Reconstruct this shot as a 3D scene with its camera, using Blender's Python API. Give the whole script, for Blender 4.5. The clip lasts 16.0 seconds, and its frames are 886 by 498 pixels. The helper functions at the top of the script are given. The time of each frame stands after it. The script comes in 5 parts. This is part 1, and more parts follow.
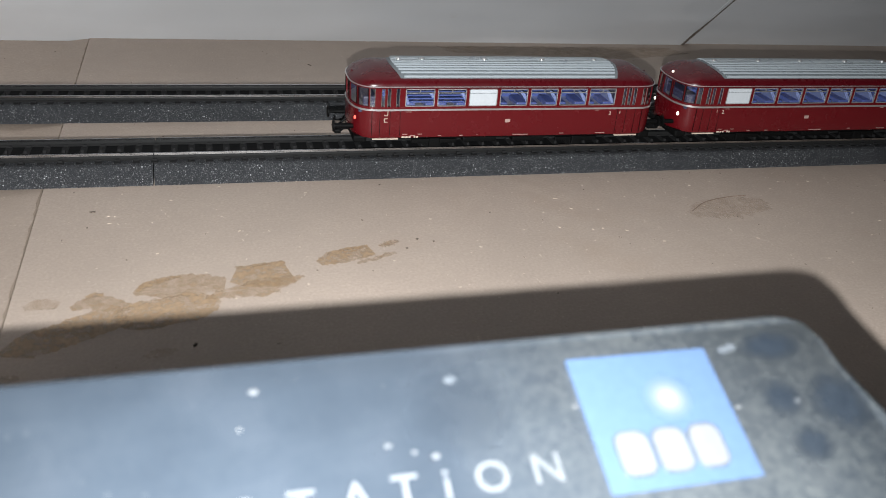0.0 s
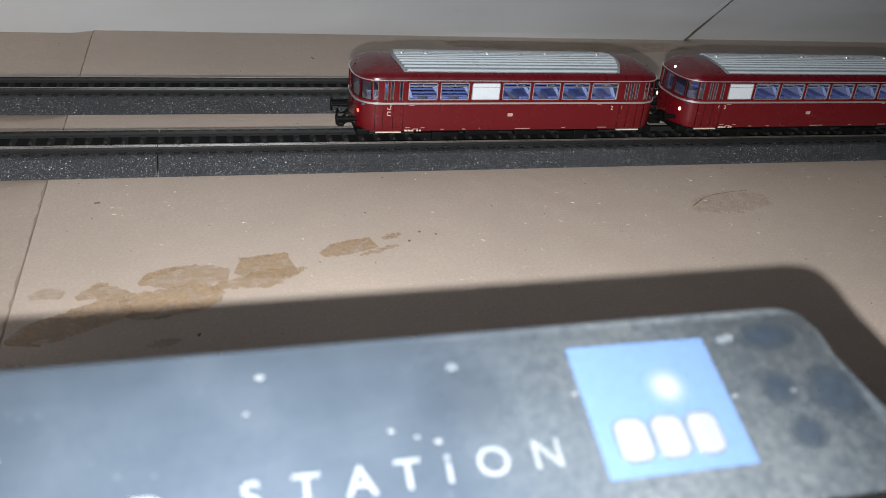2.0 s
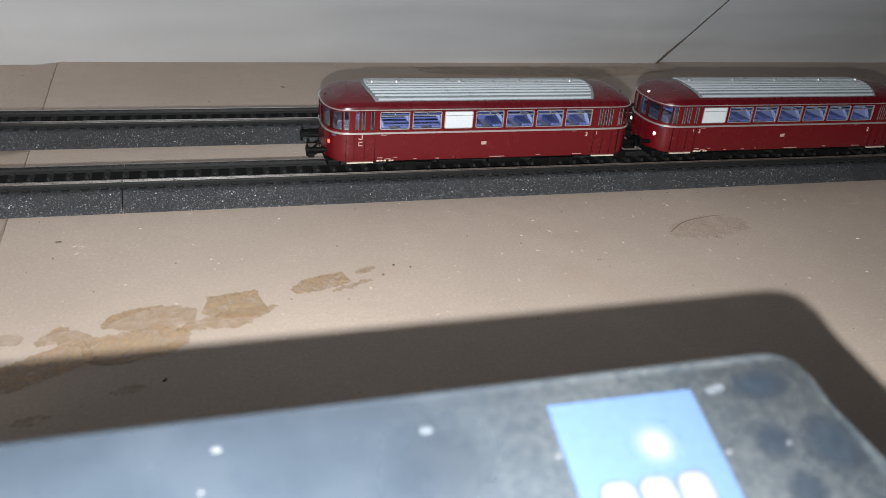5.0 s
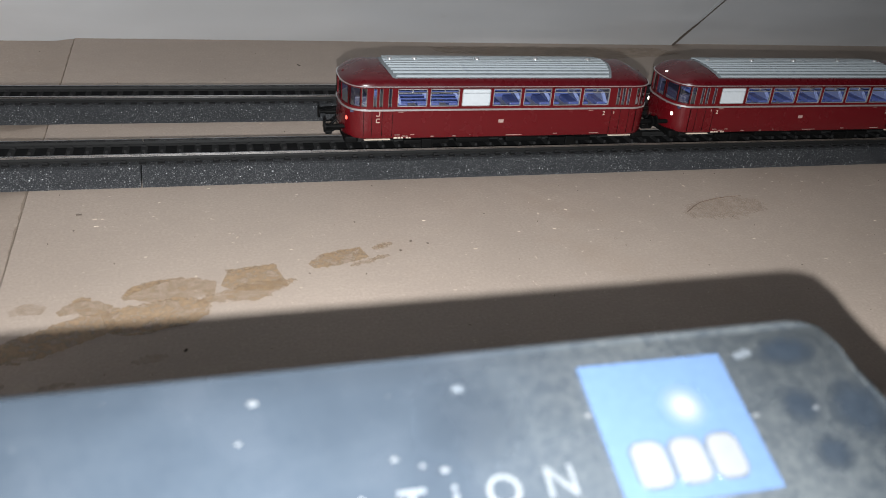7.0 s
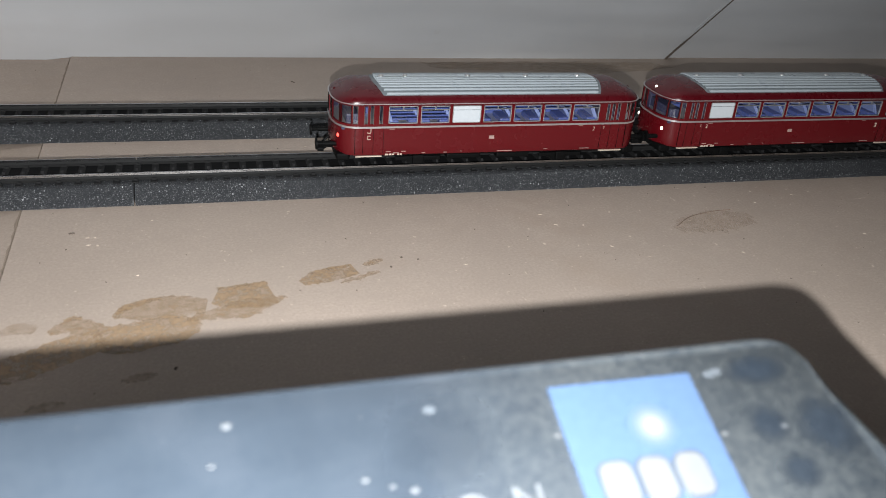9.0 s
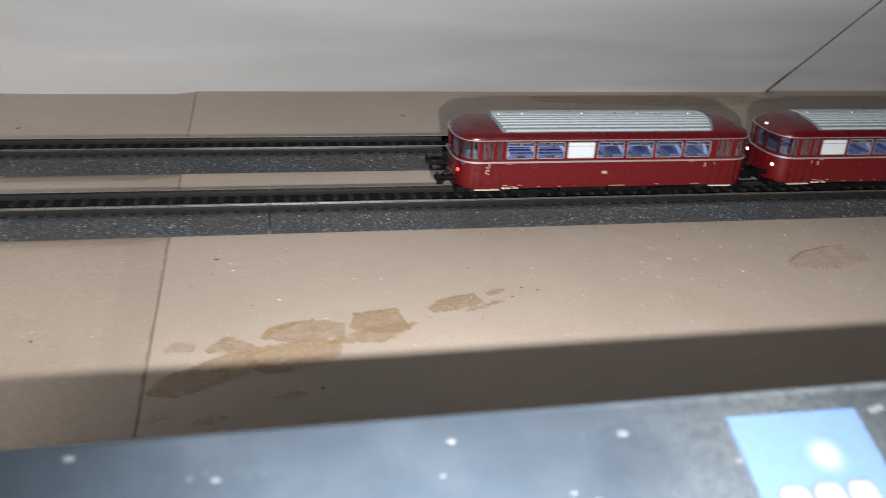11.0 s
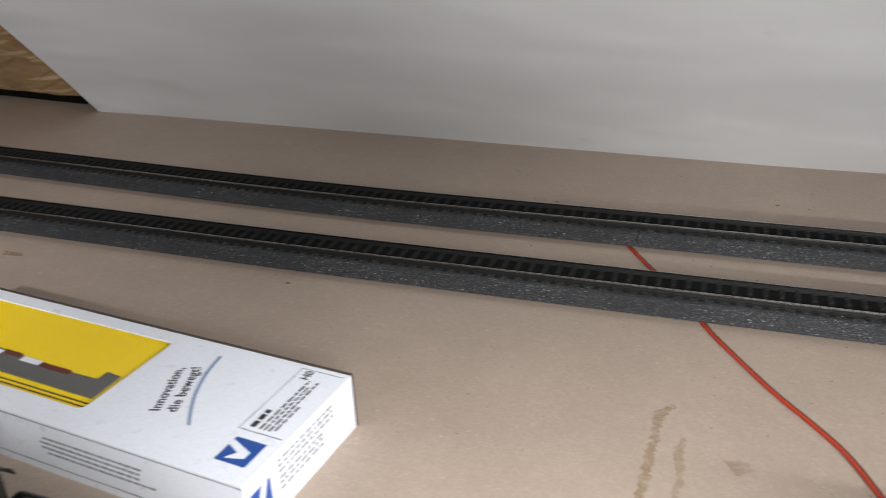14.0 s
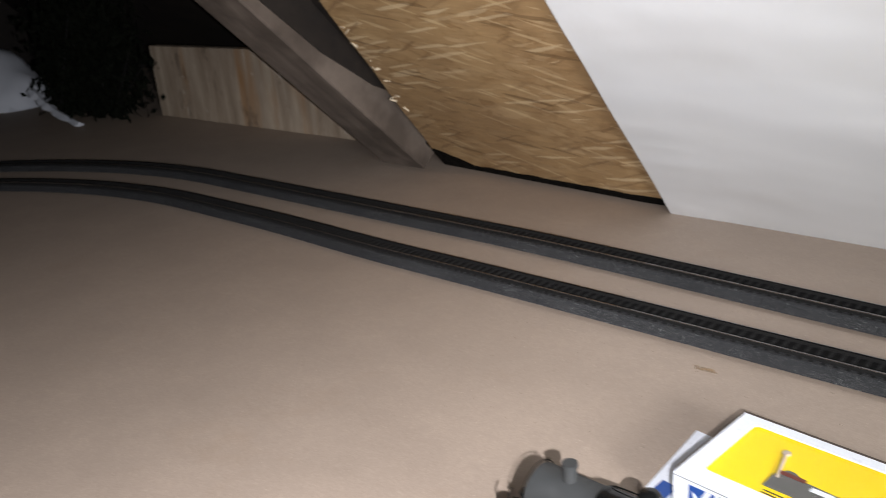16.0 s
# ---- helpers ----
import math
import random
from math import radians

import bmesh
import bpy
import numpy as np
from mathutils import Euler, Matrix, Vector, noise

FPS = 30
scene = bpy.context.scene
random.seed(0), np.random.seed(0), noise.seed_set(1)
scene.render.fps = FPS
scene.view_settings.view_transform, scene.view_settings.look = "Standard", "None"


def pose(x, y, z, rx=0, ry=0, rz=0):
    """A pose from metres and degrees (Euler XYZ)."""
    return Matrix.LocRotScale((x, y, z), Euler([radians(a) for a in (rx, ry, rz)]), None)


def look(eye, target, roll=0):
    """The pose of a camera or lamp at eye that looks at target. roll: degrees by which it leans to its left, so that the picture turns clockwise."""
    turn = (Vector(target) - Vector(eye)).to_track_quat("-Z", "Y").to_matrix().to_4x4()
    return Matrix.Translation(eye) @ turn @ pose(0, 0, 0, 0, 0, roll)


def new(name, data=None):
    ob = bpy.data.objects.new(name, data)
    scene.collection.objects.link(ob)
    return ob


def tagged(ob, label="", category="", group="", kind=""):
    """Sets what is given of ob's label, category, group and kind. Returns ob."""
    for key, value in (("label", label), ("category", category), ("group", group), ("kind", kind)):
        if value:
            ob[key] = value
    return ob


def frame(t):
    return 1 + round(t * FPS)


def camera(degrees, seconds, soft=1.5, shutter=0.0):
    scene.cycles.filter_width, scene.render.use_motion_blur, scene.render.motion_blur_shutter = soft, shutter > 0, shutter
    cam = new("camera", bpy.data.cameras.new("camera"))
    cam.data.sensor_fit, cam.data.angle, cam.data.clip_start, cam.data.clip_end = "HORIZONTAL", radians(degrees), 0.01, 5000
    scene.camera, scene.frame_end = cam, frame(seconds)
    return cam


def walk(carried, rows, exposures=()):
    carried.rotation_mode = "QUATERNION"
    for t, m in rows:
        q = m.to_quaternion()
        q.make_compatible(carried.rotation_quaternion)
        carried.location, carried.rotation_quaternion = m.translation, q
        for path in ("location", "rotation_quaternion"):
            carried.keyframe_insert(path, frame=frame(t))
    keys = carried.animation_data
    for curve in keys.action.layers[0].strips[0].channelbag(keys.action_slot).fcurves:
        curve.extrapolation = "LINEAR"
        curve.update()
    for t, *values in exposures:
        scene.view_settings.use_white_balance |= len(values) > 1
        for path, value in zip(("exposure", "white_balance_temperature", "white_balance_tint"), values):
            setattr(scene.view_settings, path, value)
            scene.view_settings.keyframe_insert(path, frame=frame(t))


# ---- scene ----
cam = camera(55.56, 16.0, 0.6, 0.3)
cam.data.dof.use_dof, cam.data.dof.focus_distance, cam.data.dof.aperture_fstop = True, 0.43, 26.0
PATH = [
    (0, (-0.12733, -0.35975, 0.14896), (0.12098, 0.48977, -0.31652), 4.797),
    (0.5, (-0.12710, -0.35923, 0.14809), (0.12213, 0.48815, -0.32078), 4.865),
    (1, (-0.12974, -0.35922, 0.14770), (0.11913, 0.48721, -0.32307), 5.008),
    (1.5, (-0.12854, -0.35898, 0.14730), (0.11943, 0.48748, -0.32389), 5.071),
    (2, (-0.12810, -0.36176, 0.14929), (0.11826, 0.48516, -0.32191), 5.102),
    (2.5, (-0.12659, -0.35968, 0.14875), (0.12206, 0.48695, -0.32177), 4.975),
    (3, (-0.12233, -0.35266, 0.15291), (0.14844, 0.50315, -0.28784), 4.520),
    (3.5, (-0.12140, -0.35083, 0.15393), (0.16926, 0.50734, -0.26924), 4.760),
    (4, (-0.11999, -0.35283, 0.15249), (0.17119, 0.50227, -0.27648), 4.466),
    (4.5, (-0.12239, -0.35345, 0.15073), (0.16008, 0.50008, -0.28710), 4.517),
    (7, (-0.12856, -0.35492, 0.14680), (0.13425, 0.49159, -0.31618), 5.008),
    (7.5, (-0.12549, -0.35660, 0.14757), (0.13723, 0.49164, -0.31229), 4.953),
    (8, (-0.12498, -0.35700, 0.14967), (0.14188, 0.49313, -0.30429), 4.900),
    (8.2, (-0.12501, -0.35713, 0.15095), (0.14113, 0.49398, -0.30155), 4.783),
    (10.5, (-0.13023, -0.35683, 0.14536), (0.12271, 0.50263, -0.29889), 4.708),
    (11, (-0.14697, -0.36596, 0.15776), (0.03181, 0.51923, -0.27175), 3.074),
    (11.5, (-0.16811, -0.36891, 0.16119), (-0.06072, 0.52874, -0.26623), 1.655),
    (12, (-0.19699, -0.36440, 0.17071), (-0.19179, 0.54323, -0.24902), 0.284),
    (12.5, (-0.23948, -0.36897, 0.19403), (-0.36404, 0.53613, -0.21252), -0.801),
    (13, (-0.26871, -0.36185, 0.19544), (-0.45103, 0.52879, -0.22113), -1.216),
    (13.5, (-0.30140, -0.37020, 0.20026), (-0.54809, 0.49824, -0.22980), -1.870),
    (14, (-0.33543, -0.39210, 0.21293), (-0.64400, 0.45614, -0.21751), -2.580),
    (14.5, (-0.38358, -0.41880, 0.22811), (-0.77555, 0.39916, -0.19296), -3.915),
    (15, (-0.44968, -0.45039, 0.25118), (-0.92922, 0.33416, -0.14191), -3.768),
    (15.5, (-0.49341, -0.48240, 0.26446), (-1.05138, 0.25620, -0.11388), -4.461),
    (16, (-0.53694, -0.51470, 0.28253), (-1.17000, 0.17625, -0.06651), -4.963),
]
walk(cam, [(t, look(eye, target, roll)) for t, eye, target, roll in PATH],
     exposures=((0.0, 0.24, 6500, 10), (2.5, 0.22, 6500, 10), (3.5, 0.55, 6700, 10), (4.5, 0.45, 6600, 10), (7.0, 0.18, 6500, 10), (10.5, 0.25, 6500, 10), (11.0, 0.4, 6700, 10),
                (12.0, 0.72, 6900, 11), (13.0, 0.46, 6800, 11), (14.0, 0.3, 6800, 11), (15.0, 0.46, 6800, 11), (15.5, 0.65, 6700, 11), (16.0, 1.12, 6700, 11)))

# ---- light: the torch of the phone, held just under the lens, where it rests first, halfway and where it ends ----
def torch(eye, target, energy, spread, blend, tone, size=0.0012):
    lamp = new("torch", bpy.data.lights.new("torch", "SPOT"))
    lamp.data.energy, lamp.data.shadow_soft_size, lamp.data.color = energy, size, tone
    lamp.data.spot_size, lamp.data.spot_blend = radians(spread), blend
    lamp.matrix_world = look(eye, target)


torch((-0.1295, -0.3615, 0.1362), (-0.005, -0.04, -0.05), 9.1, 118, 1.0, (0.955, 0.985, 1.0))
# added copies of the one moving torch; both stay on to brighten the left
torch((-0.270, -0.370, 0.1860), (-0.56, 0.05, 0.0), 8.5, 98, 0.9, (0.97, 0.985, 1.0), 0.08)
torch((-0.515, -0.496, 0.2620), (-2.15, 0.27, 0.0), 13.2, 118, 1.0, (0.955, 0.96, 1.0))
world = bpy.data.worlds.new("world")
scene.world = world
world.use_nodes = True
world.node_tree.nodes["Background"].inputs[0].default_value = (0.9, 0.95, 1.0, 1)
world.node_tree.nodes["Background"].inputs[1].default_value = 0.004


# ---- materials ----
def mat(name, color, rough=0.5, metal=0.0, spec=0.5):
    m = bpy.data.materials.new(name)
    m.use_nodes = True
    b = m.node_tree.nodes["Principled BSDF"]
    b.inputs["Base Color"].default_value = (*color, 1)
    b.inputs["Roughness"].default_value = rough
    b.inputs["Metallic"].default_value = metal
    b.inputs["Specular IOR Level"].default_value = spec
    return m


def node(m, kind, **values):
    n = m.node_tree.nodes.new(kind)
    for key, value in values.items():
        n.inputs[key.replace("_", " ")].default_value = value
    return n


def link(m, a, b):
    m.node_tree.links.new(a, b)


def coords(m, scale=(1, 1, 1), turn=(0, 0, 0)):
    c, mp = node(m, "ShaderNodeTexCoord"), node(m, "ShaderNodeMapping")
    mp.inputs["Scale"].default_value, mp.inputs["Rotation"].default_value = scale, turn
    link(m, c.outputs["Object"], mp.inputs["Vector"])
    return mp.outputs["Vector"]


def noise_of(m, vec, scale, detail=3.0, rough=0.55):
    n = node(m, "ShaderNodeTexNoise", Scale=scale, Detail=detail, Roughness=rough)
    link(m, vec, n.inputs["Vector"])
    return n.outputs["Fac"]


def ramp(m, fac, stops):
    r = node(m, "ShaderNodeValToRGB")
    e = r.color_ramp.elements
    while len(e) < len(stops):
        e.new(0.5)
    for k, (pos, col) in zip(e, stops):
        k.position, k.color = pos, (*col, 1) if len(col) == 3 else col
    link(m, fac, r.inputs["Fac"])
    return r.outputs["Color"]


def mix(m, fac, a, b, blend="MIX"):
    n = m.node_tree.nodes.new("ShaderNodeMix")
    n.data_type, n.blend_type = "RGBA", blend
    for socket, value in ((n.inputs[0], fac), (n.inputs[6], a), (n.inputs[7], b)):
        if hasattr(value, "is_output"):
            link(m, value, socket)
        else:
            socket.default_value = value if not isinstance(value, tuple) else (*value, 1)
    return n.outputs[2]


def relief(m, height, strength, distance):
    n = node(m, "ShaderNodeBump", Strength=strength, Distance=distance)
    link(m, height, n.inputs["Height"])
    link(m, n.outputs["Normal"], m.node_tree.nodes["Principled BSDF"].inputs["Normal"])


def base(m, socket, name="Base Color"):
    link(m, socket, m.node_tree.nodes["Principled BSDF"].inputs[name])


def board_material(name, tone):
    m = mat(name, tone, 0.62)
    v = coords(m)
    big = noise_of(m, v, 14, 6, 0.65)
    fine = noise_of(m, v, 900, 3)
    fleck = node(m, "ShaderNodeTexVoronoi", Scale=260.0)
    link(m, v, fleck.inputs["Vector"])
    c = mix(m, big, tuple(x * 0.80 for x in tone), tuple(x * 1.14 for x in tone))
    c = mix(m, ramp(m, fine, ((0.3, (0.9,) * 3), (0.7, (1.06,) * 3))), (0, 0, 0), c, "MULTIPLY")
    n = c.node
    n.inputs[0].default_value = 1.0
    for l in list(n.inputs[0].links):
        m.node_tree.links.remove(l)
    link(m, ramp(m, fine, ((0.3, (0.82,) * 3), (0.7, (1.02,) * 3))), n.inputs[6])
    dark = ramp(m, fleck.outputs["Distance"], ((0.05, (1, 1, 1)), (0.09, (0, 0, 0))))
    sparse = ramp(m, noise_of(m, v, 60, 2), ((0.58, (0, 0, 0)), (0.70, (0.6, 0.6, 0.6))))
    c = mix(m, mix(m, 1.0, dark, sparse, "MULTIPLY"), c, (0.16, 0.11, 0.075))
    fibre = noise_of(m, coords(m, (90, 420, 420), (0, 0, 0.5)), 1.0, 3)
    c = mix(m, ramp(m, fibre, ((0.64, (0, 0, 0)), (0.78, (0.3,) * 3))), c, tuple(min(1.0, x * 1.25) for x in tone))
    streak = noise_of(m, coords(m, (30, 160, 160), (0, 0, -0.35)), 1.0, 5, 0.7)
    c = mix(m, ramp(m, streak, ((0.58, (0, 0, 0)), (0.74, (0.25,) * 3))), c, tuple(x * 0.8 for x in tone))
    blot = noise_of(m, v, 120, 5, 0.75)
    c = mix(m, ramp(m, blot, ((0.40, (0.5,) * 3), (0.52, (0, 0, 0)))), c, tuple(x * 0.84 for x in tone))
    chip = node(m, "ShaderNodeTexVoronoi", Scale=420.0)
    link(m, v, chip.inputs["Vector"])
    pale = mix(m, 1.0, ramp(m, chip.outputs["Distance"], ((0.10, (0.8,) * 3), (0.22, (0, 0, 0)))), ramp(m, noise_of(m, v, 150, 2), ((0.58, (0, 0, 0)), (0.68, (1, 1, 1)))), "MULTIPLY")
    c = mix(m, pale, c, tuple(min(1.0, x * 1.3) for x in tone))
    brown = noise_of(m, v, 5, 5, 0.7)
    c = mix(m, ramp(m, brown, ((0.58, (0, 0, 0)), (0.75, (0.3,) * 3))), c, (0.30, 0.205, 0.13))
    base(m, c)
    relief(m, fine, 0.12, 0.0004)
    return m


BOARD = board_material("hardboard", (0.414, 0.335, 0.279))
BOARD_LEFT = board_material("hardboard_left", (0.396, 0.318, 0.261))


def ballast_material():
    m = mat("ballast_plastic", (0.03, 0.031, 0.033), 0.65, 0.0, 0.15)
    v = coords(m)
    tone, height = mix(m, noise_of(m, v, 180, 4), (0.0145, 0.0152, 0.0168), (0.029, 0.0303, 0.0335)), None
    patch = ramp(m, noise_of(m, v, 22, 3, 0.6), ((0.36, (0.45,) * 3), (0.64, (1, 1, 1))))
    # grey grains; the palest ones paint glints into the colour
    for scale, cut, pale in ((3000.0, 0.40, 0.075), (1900.0, 0.55, 0.12), (1500.0, 0.80, 0.26), (1250.0, 0.955, 0.50)):
        cell = node(m, "ShaderNodeTexVoronoi", Scale=scale)
        link(m, v, cell.inputs["Vector"])
        one = node(m, "ShaderNodeSeparateColor")
        link(m, cell.outputs["Color"], one.inputs[0])
        pick = ramp(m, one.outputs[0], ((cut, (0, 0, 0)), (min(1.0, cut + 0.2), (1, 1, 1))))
        core = ramp(m, cell.outputs["Distance"], ((0.22, (1, 1, 1)), (0.48, (0, 0, 0))))
        grain = mix(m, 1.0, mix(m, 1.0, pick, core, "MULTIPLY"), patch, "MULTIPLY")
        tone = mix(m, grain, tone, (pale, pale * 1.01, pale * 1.04))
        if height is None:
            height = cell.outputs["Distance"]
    base(m, tone)
    relief(m, height, 0.5, 0.0004)
    return m


def white_wall_material():
    m = mat("white_board", (0.8, 0.8, 0.8), 0.42)
    v = coords(m, (1.0, 3.2, 3.2))
    band = noise_of(m, v, 4.0, 2)
    c = mix(m, ramp(m, band, ((0.35, (0, 0, 0)), (0.65, (1, 1, 1)))), (0.580, 0.592, 0.608), (0.690, 0.708, 0.732))
    # tone waves paint the shading of a rippled sheet into the colour
    shade_wave = noise_of(m, coords(m, (2.2, 9, 9), (0.06, 0, 0)), 1.0, 3, 0.5)
    c = mix(m, ramp(m, shade_wave, ((0.46, (0, 0, 0)), (0.62, (0.5,) * 3))), c, (0.56, 0.575, 0.60))
    c = mix(m, ramp(m, noise_of(m, coords(m), 9, 5, 0.7), ((0.48, (0, 0, 0)), (0.72, (0.25,) * 3))), c, (0.56, 0.55, 0.545))
    spots = noise_of(m, coords(m), 45, 3)
    c = mix(m, ramp(m, spots, ((0.72, (0, 0, 0)), (0.80, (0.2,) * 3))), c, (0.46, 0.43, 0.40))
    base(m, c)
    relief(m, band, 0.5, 0.006)
    return m


def osb_material():
    m = mat("strand_board", (0.42, 0.27, 0.12), 0.5)

    def strands(turn, scale, shift=0.0):
        c = node(m, "ShaderNodeTexCoord")
        a, t, s = (node(m, "ShaderNodeMapping") for _ in range(3))
        a.inputs["Rotation"].default_value = (radians(47), 0, 0)
        t.inputs["Rotation"].default_value = (0, 0, turn)
        s.inputs["Scale"].default_value, s.inputs["Location"].default_value = scale, (shift, shift, 0)
        link(m, c.outputs["Object"], a.inputs["Vector"])
        link(m, a.outputs[0], t.inputs["Vector"])
        link(m, t.outputs[0], s.inputs["Vector"])
        v = node(m, "ShaderNodeTexVoronoi", Scale=1.0)
        link(m, s.outputs[0], v.inputs["Vector"])
        return v, s.outputs[0]
    tone, height = None, None
    for k, (turn, scale) in enumerate(((0.15, (22, 74, 1)), (0.85, (27, 80, 1)), (-0.45, (30, 92, 1)), (0.3, (20, 60, 1)), (-0.1, (40, 130, 1)))):
        v, vec = strands(turn, scale, 3.1 * k)
        c = ramp(m, v.outputs["Color"], ((0.06, (0.28, 0.175, 0.088)), (0.30, (0.345, 0.228, 0.118)), (0.80, (0.375, 0.255, 0.137)), (0.97, (0.46, 0.335, 0.20))))
        c = mix(m, 1.0, c, ramp(m, v.outputs["Distance"], ((0.60, (1, 1, 1)), (0.85, (0.80, 0.76, 0.72)))), "MULTIPLY")
        if tone is None:
            tone, height = c, v.outputs["Distance"]
        else:
            mask = ramp(m, v.outputs["Color"], ((0.50, (0, 0, 0)), (0.56, (1, 1, 1))))
            tone = mix(m, mask, tone, c)
    for turn, scale, cut, tint in ((0.25, (22, 260, 1), 0.915, (0.70, 0.58, 0.40)), (-0.35, (26, 300, 1), 0.93, (0.62, 0.49, 0.31)), (0.5, (24, 280, 1), 0.94, (0.17, 0.10, 0.05)), (-0.15, (20, 240, 1), 0.95, (0.12, 0.07, 0.035))):
        v = strands(turn, scale, 7.7 + 5 * turn)[0]
        one = node(m, "ShaderNodeSeparateColor")
        link(m, v.outputs["Color"], one.inputs[0])
        tone = mix(m, ramp(m, one.outputs[0], ((cut, (0, 0, 0)), (cut + 0.03, (0.5,) * 3))), tone, tint)
    stain_fac = noise_of(m, coords(m), 7, 3)
    tone = mix(m, 1.0, tone, ramp(m, stain_fac, ((0.3, (0.72, 0.66, 0.6)), (0.7, (1.1, 1.08, 1.0)))), "MULTIPLY")
    fibre = noise_of(m, coords(m, (30, 320, 320), (radians(47), 0, 0.2)), 1.0, 4)
    tone = mix(m, 1.0, tone, ramp(m, fibre, ((0.3, (0.91, 0.90, 0.88)), (0.7, (1.06, 1.06, 1.06)))), "MULTIPLY")
    knot = noise_of(m, coords(m, (9, 16, 16)), 1.0, 5, 0.65)
    tone = mix(m, ramp(m, knot, ((0.60, (0, 0, 0)), (0.72, (0.55,) * 3))), tone, (0.20, 0.115, 0.055))
    base(m, tone)
    relief(m, height, 0.35, 0.0018)
    return m


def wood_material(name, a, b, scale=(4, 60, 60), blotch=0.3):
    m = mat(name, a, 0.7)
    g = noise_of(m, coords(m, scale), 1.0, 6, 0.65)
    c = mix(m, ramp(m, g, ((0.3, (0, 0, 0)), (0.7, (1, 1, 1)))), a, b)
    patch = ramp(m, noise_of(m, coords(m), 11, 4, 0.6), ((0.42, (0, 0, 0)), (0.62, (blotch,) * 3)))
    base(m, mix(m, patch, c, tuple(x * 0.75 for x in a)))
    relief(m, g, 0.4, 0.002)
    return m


def plank_material():
    m = mat("rough_plank", (0.30, 0.22, 0.15), 0.75)
    g = noise_of(m, coords(m, (30, 30, 4)), 1.0, 6, 0.7)
    c = mix(m, ramp(m, g, ((0.3, (0, 0, 0)), (0.7, (1, 1, 1)))), (0.23, 0.17, 0.12), (0.50, 0.42, 0.33))
    rust = ramp(m, noise_of(m, coords(m, (16, 16, 2.2)), 1.0, 4, 0.6), ((0.52, (0, 0, 0)), (0.66, (0.75,) * 3)))
    c = mix(m, rust, c, (0.34, 0.17, 0.06))
    dirt = ramp(m, noise_of(m, coords(m, (22, 22, 9)), 1.0, 6, 0.75), ((0.56, (0, 0, 0)), (0.66, (0.7,) * 3)))
    c = mix(m, dirt, c, (0.09, 0.06, 0.04))
    flake = ramp(m, noise_of(m, coords(m, (40, 40, 18)), 1.0, 5, 0.7), ((0.64, (0, 0, 0)), (0.70, (0.8,) * 3)))
    base(m, mix(m, flake, c, (0.62, 0.56, 0.48)))
    relief(m, g, 0.6, 0.003)
    return m


def stain_material(name="dried_glue", low=0.22, high=0.78):
    m = mat(name, (0.30, 0.19, 0.09), 0.5)
    g = noise_of(m, coords(m), 420, 5, 0.7)
    base(m, mix(m, ramp(m, g, ((0.3, (0, 0, 0)), (0.7, (1, 1, 1)))), (0.29, 0.188, 0.105), (0.43, 0.302, 0.185)))
    t, out = node(m, "ShaderNodeBsdfTransparent"), m.node_tree.nodes["Material Output"]
    s = node(m, "ShaderNodeMixShader")
    link(m, ramp(m, noise_of(m, coords(m), 190, 6, 0.75), ((0.34, (low * 0.8,) * 3), (0.58, (high,) * 3))), s.inputs[0])
    link(m, t.outputs[0], s.inputs[1])
    link(m, m.node_tree.nodes["Principled BSDF"].outputs[0], s.inputs[2])
    link(m, s.outputs[0], out.inputs["Surface"])
    return m


def console_material():
    m = mat("console_face", (0.012, 0.016, 0.022), 0.2, 0.0, 0.5)
    v = coords(m)
    smear = noise_of(m, v, 38, 4)
    c = ramp(m, smear, ((0.30, (0.0135, 0.0180, 0.0245)), (0.5, (0.018, 0.0235, 0.031)), (0.70, (0.0235, 0.029, 0.037))))
    dust = node(m, "ShaderNodeTexVoronoi", Scale=330.0)
    link(m, v, dust.inputs["Vector"])
    d = ramp(m, dust.outputs["Distance"], ((0.06, (1, 1, 1)), (0.16, (0, 0, 0))))
    d = mix(m, 1.0, d, ramp(m, noise_of(m, v, 90, 2), ((0.55, (0, 0, 0)), (0.7, (0.6,) * 3))), "MULTIPLY")
    side = node(m, "ShaderNodeSeparateXYZ")
    link(m, v, side.inputs[0])
    speckle = noise_of(m, v, 620, 4, 0.8)
    patch = ramp(m, noise_of(m, v, 60, 4), ((0.32, (0.55,) * 3), (0.62, (1,) * 3)))
    grain = mix(m, 1.0, ramp(m, speckle, ((0.36, (0.25,) * 3), (0.62, (0.85,) * 3))), patch, "MULTIPLY")
    shifted = node(m, "ShaderNodeMath")
    shifted.operation = "MULTIPLY_ADD"
    shifted.inputs[1].default_value, shifted.inputs[2].default_value = 12.0, 1.1
    link(m, side.outputs[0], shifted.inputs[0])
    grain = mix(m, 1.0, grain, ramp(m, shifted.outputs[0], ((0.30, (0.06,) * 3), (0.66, (1,) * 3))), "MULTIPLY")
    c = mix(m, grain, c, (0.070, 0.076, 0.077))
    base(m, mix(m, d, c, (0.06, 0.065, 0.07)))
    base(m, ramp(m, smear, ((0.35, (0.14,) * 3), (0.65, (0.34,) * 3))), "Roughness")
    return m


def paint_material(name, tone, rough, spec=0.5):
    m = mat(name, tone, rough, 0.0, spec)
    g = noise_of(m, coords(m), 700, 3)
    base(m, mix(m, g, tuple(x * 0.9 for x in tone), tuple(x * 1.1 for x in tone)))
    base(m, ramp(m, noise_of(m, coords(m), 120, 3), ((0.3, (rough * 0.8,) * 3), (0.7, (rough * 1.25,) * 3))), "Roughness")
    return m


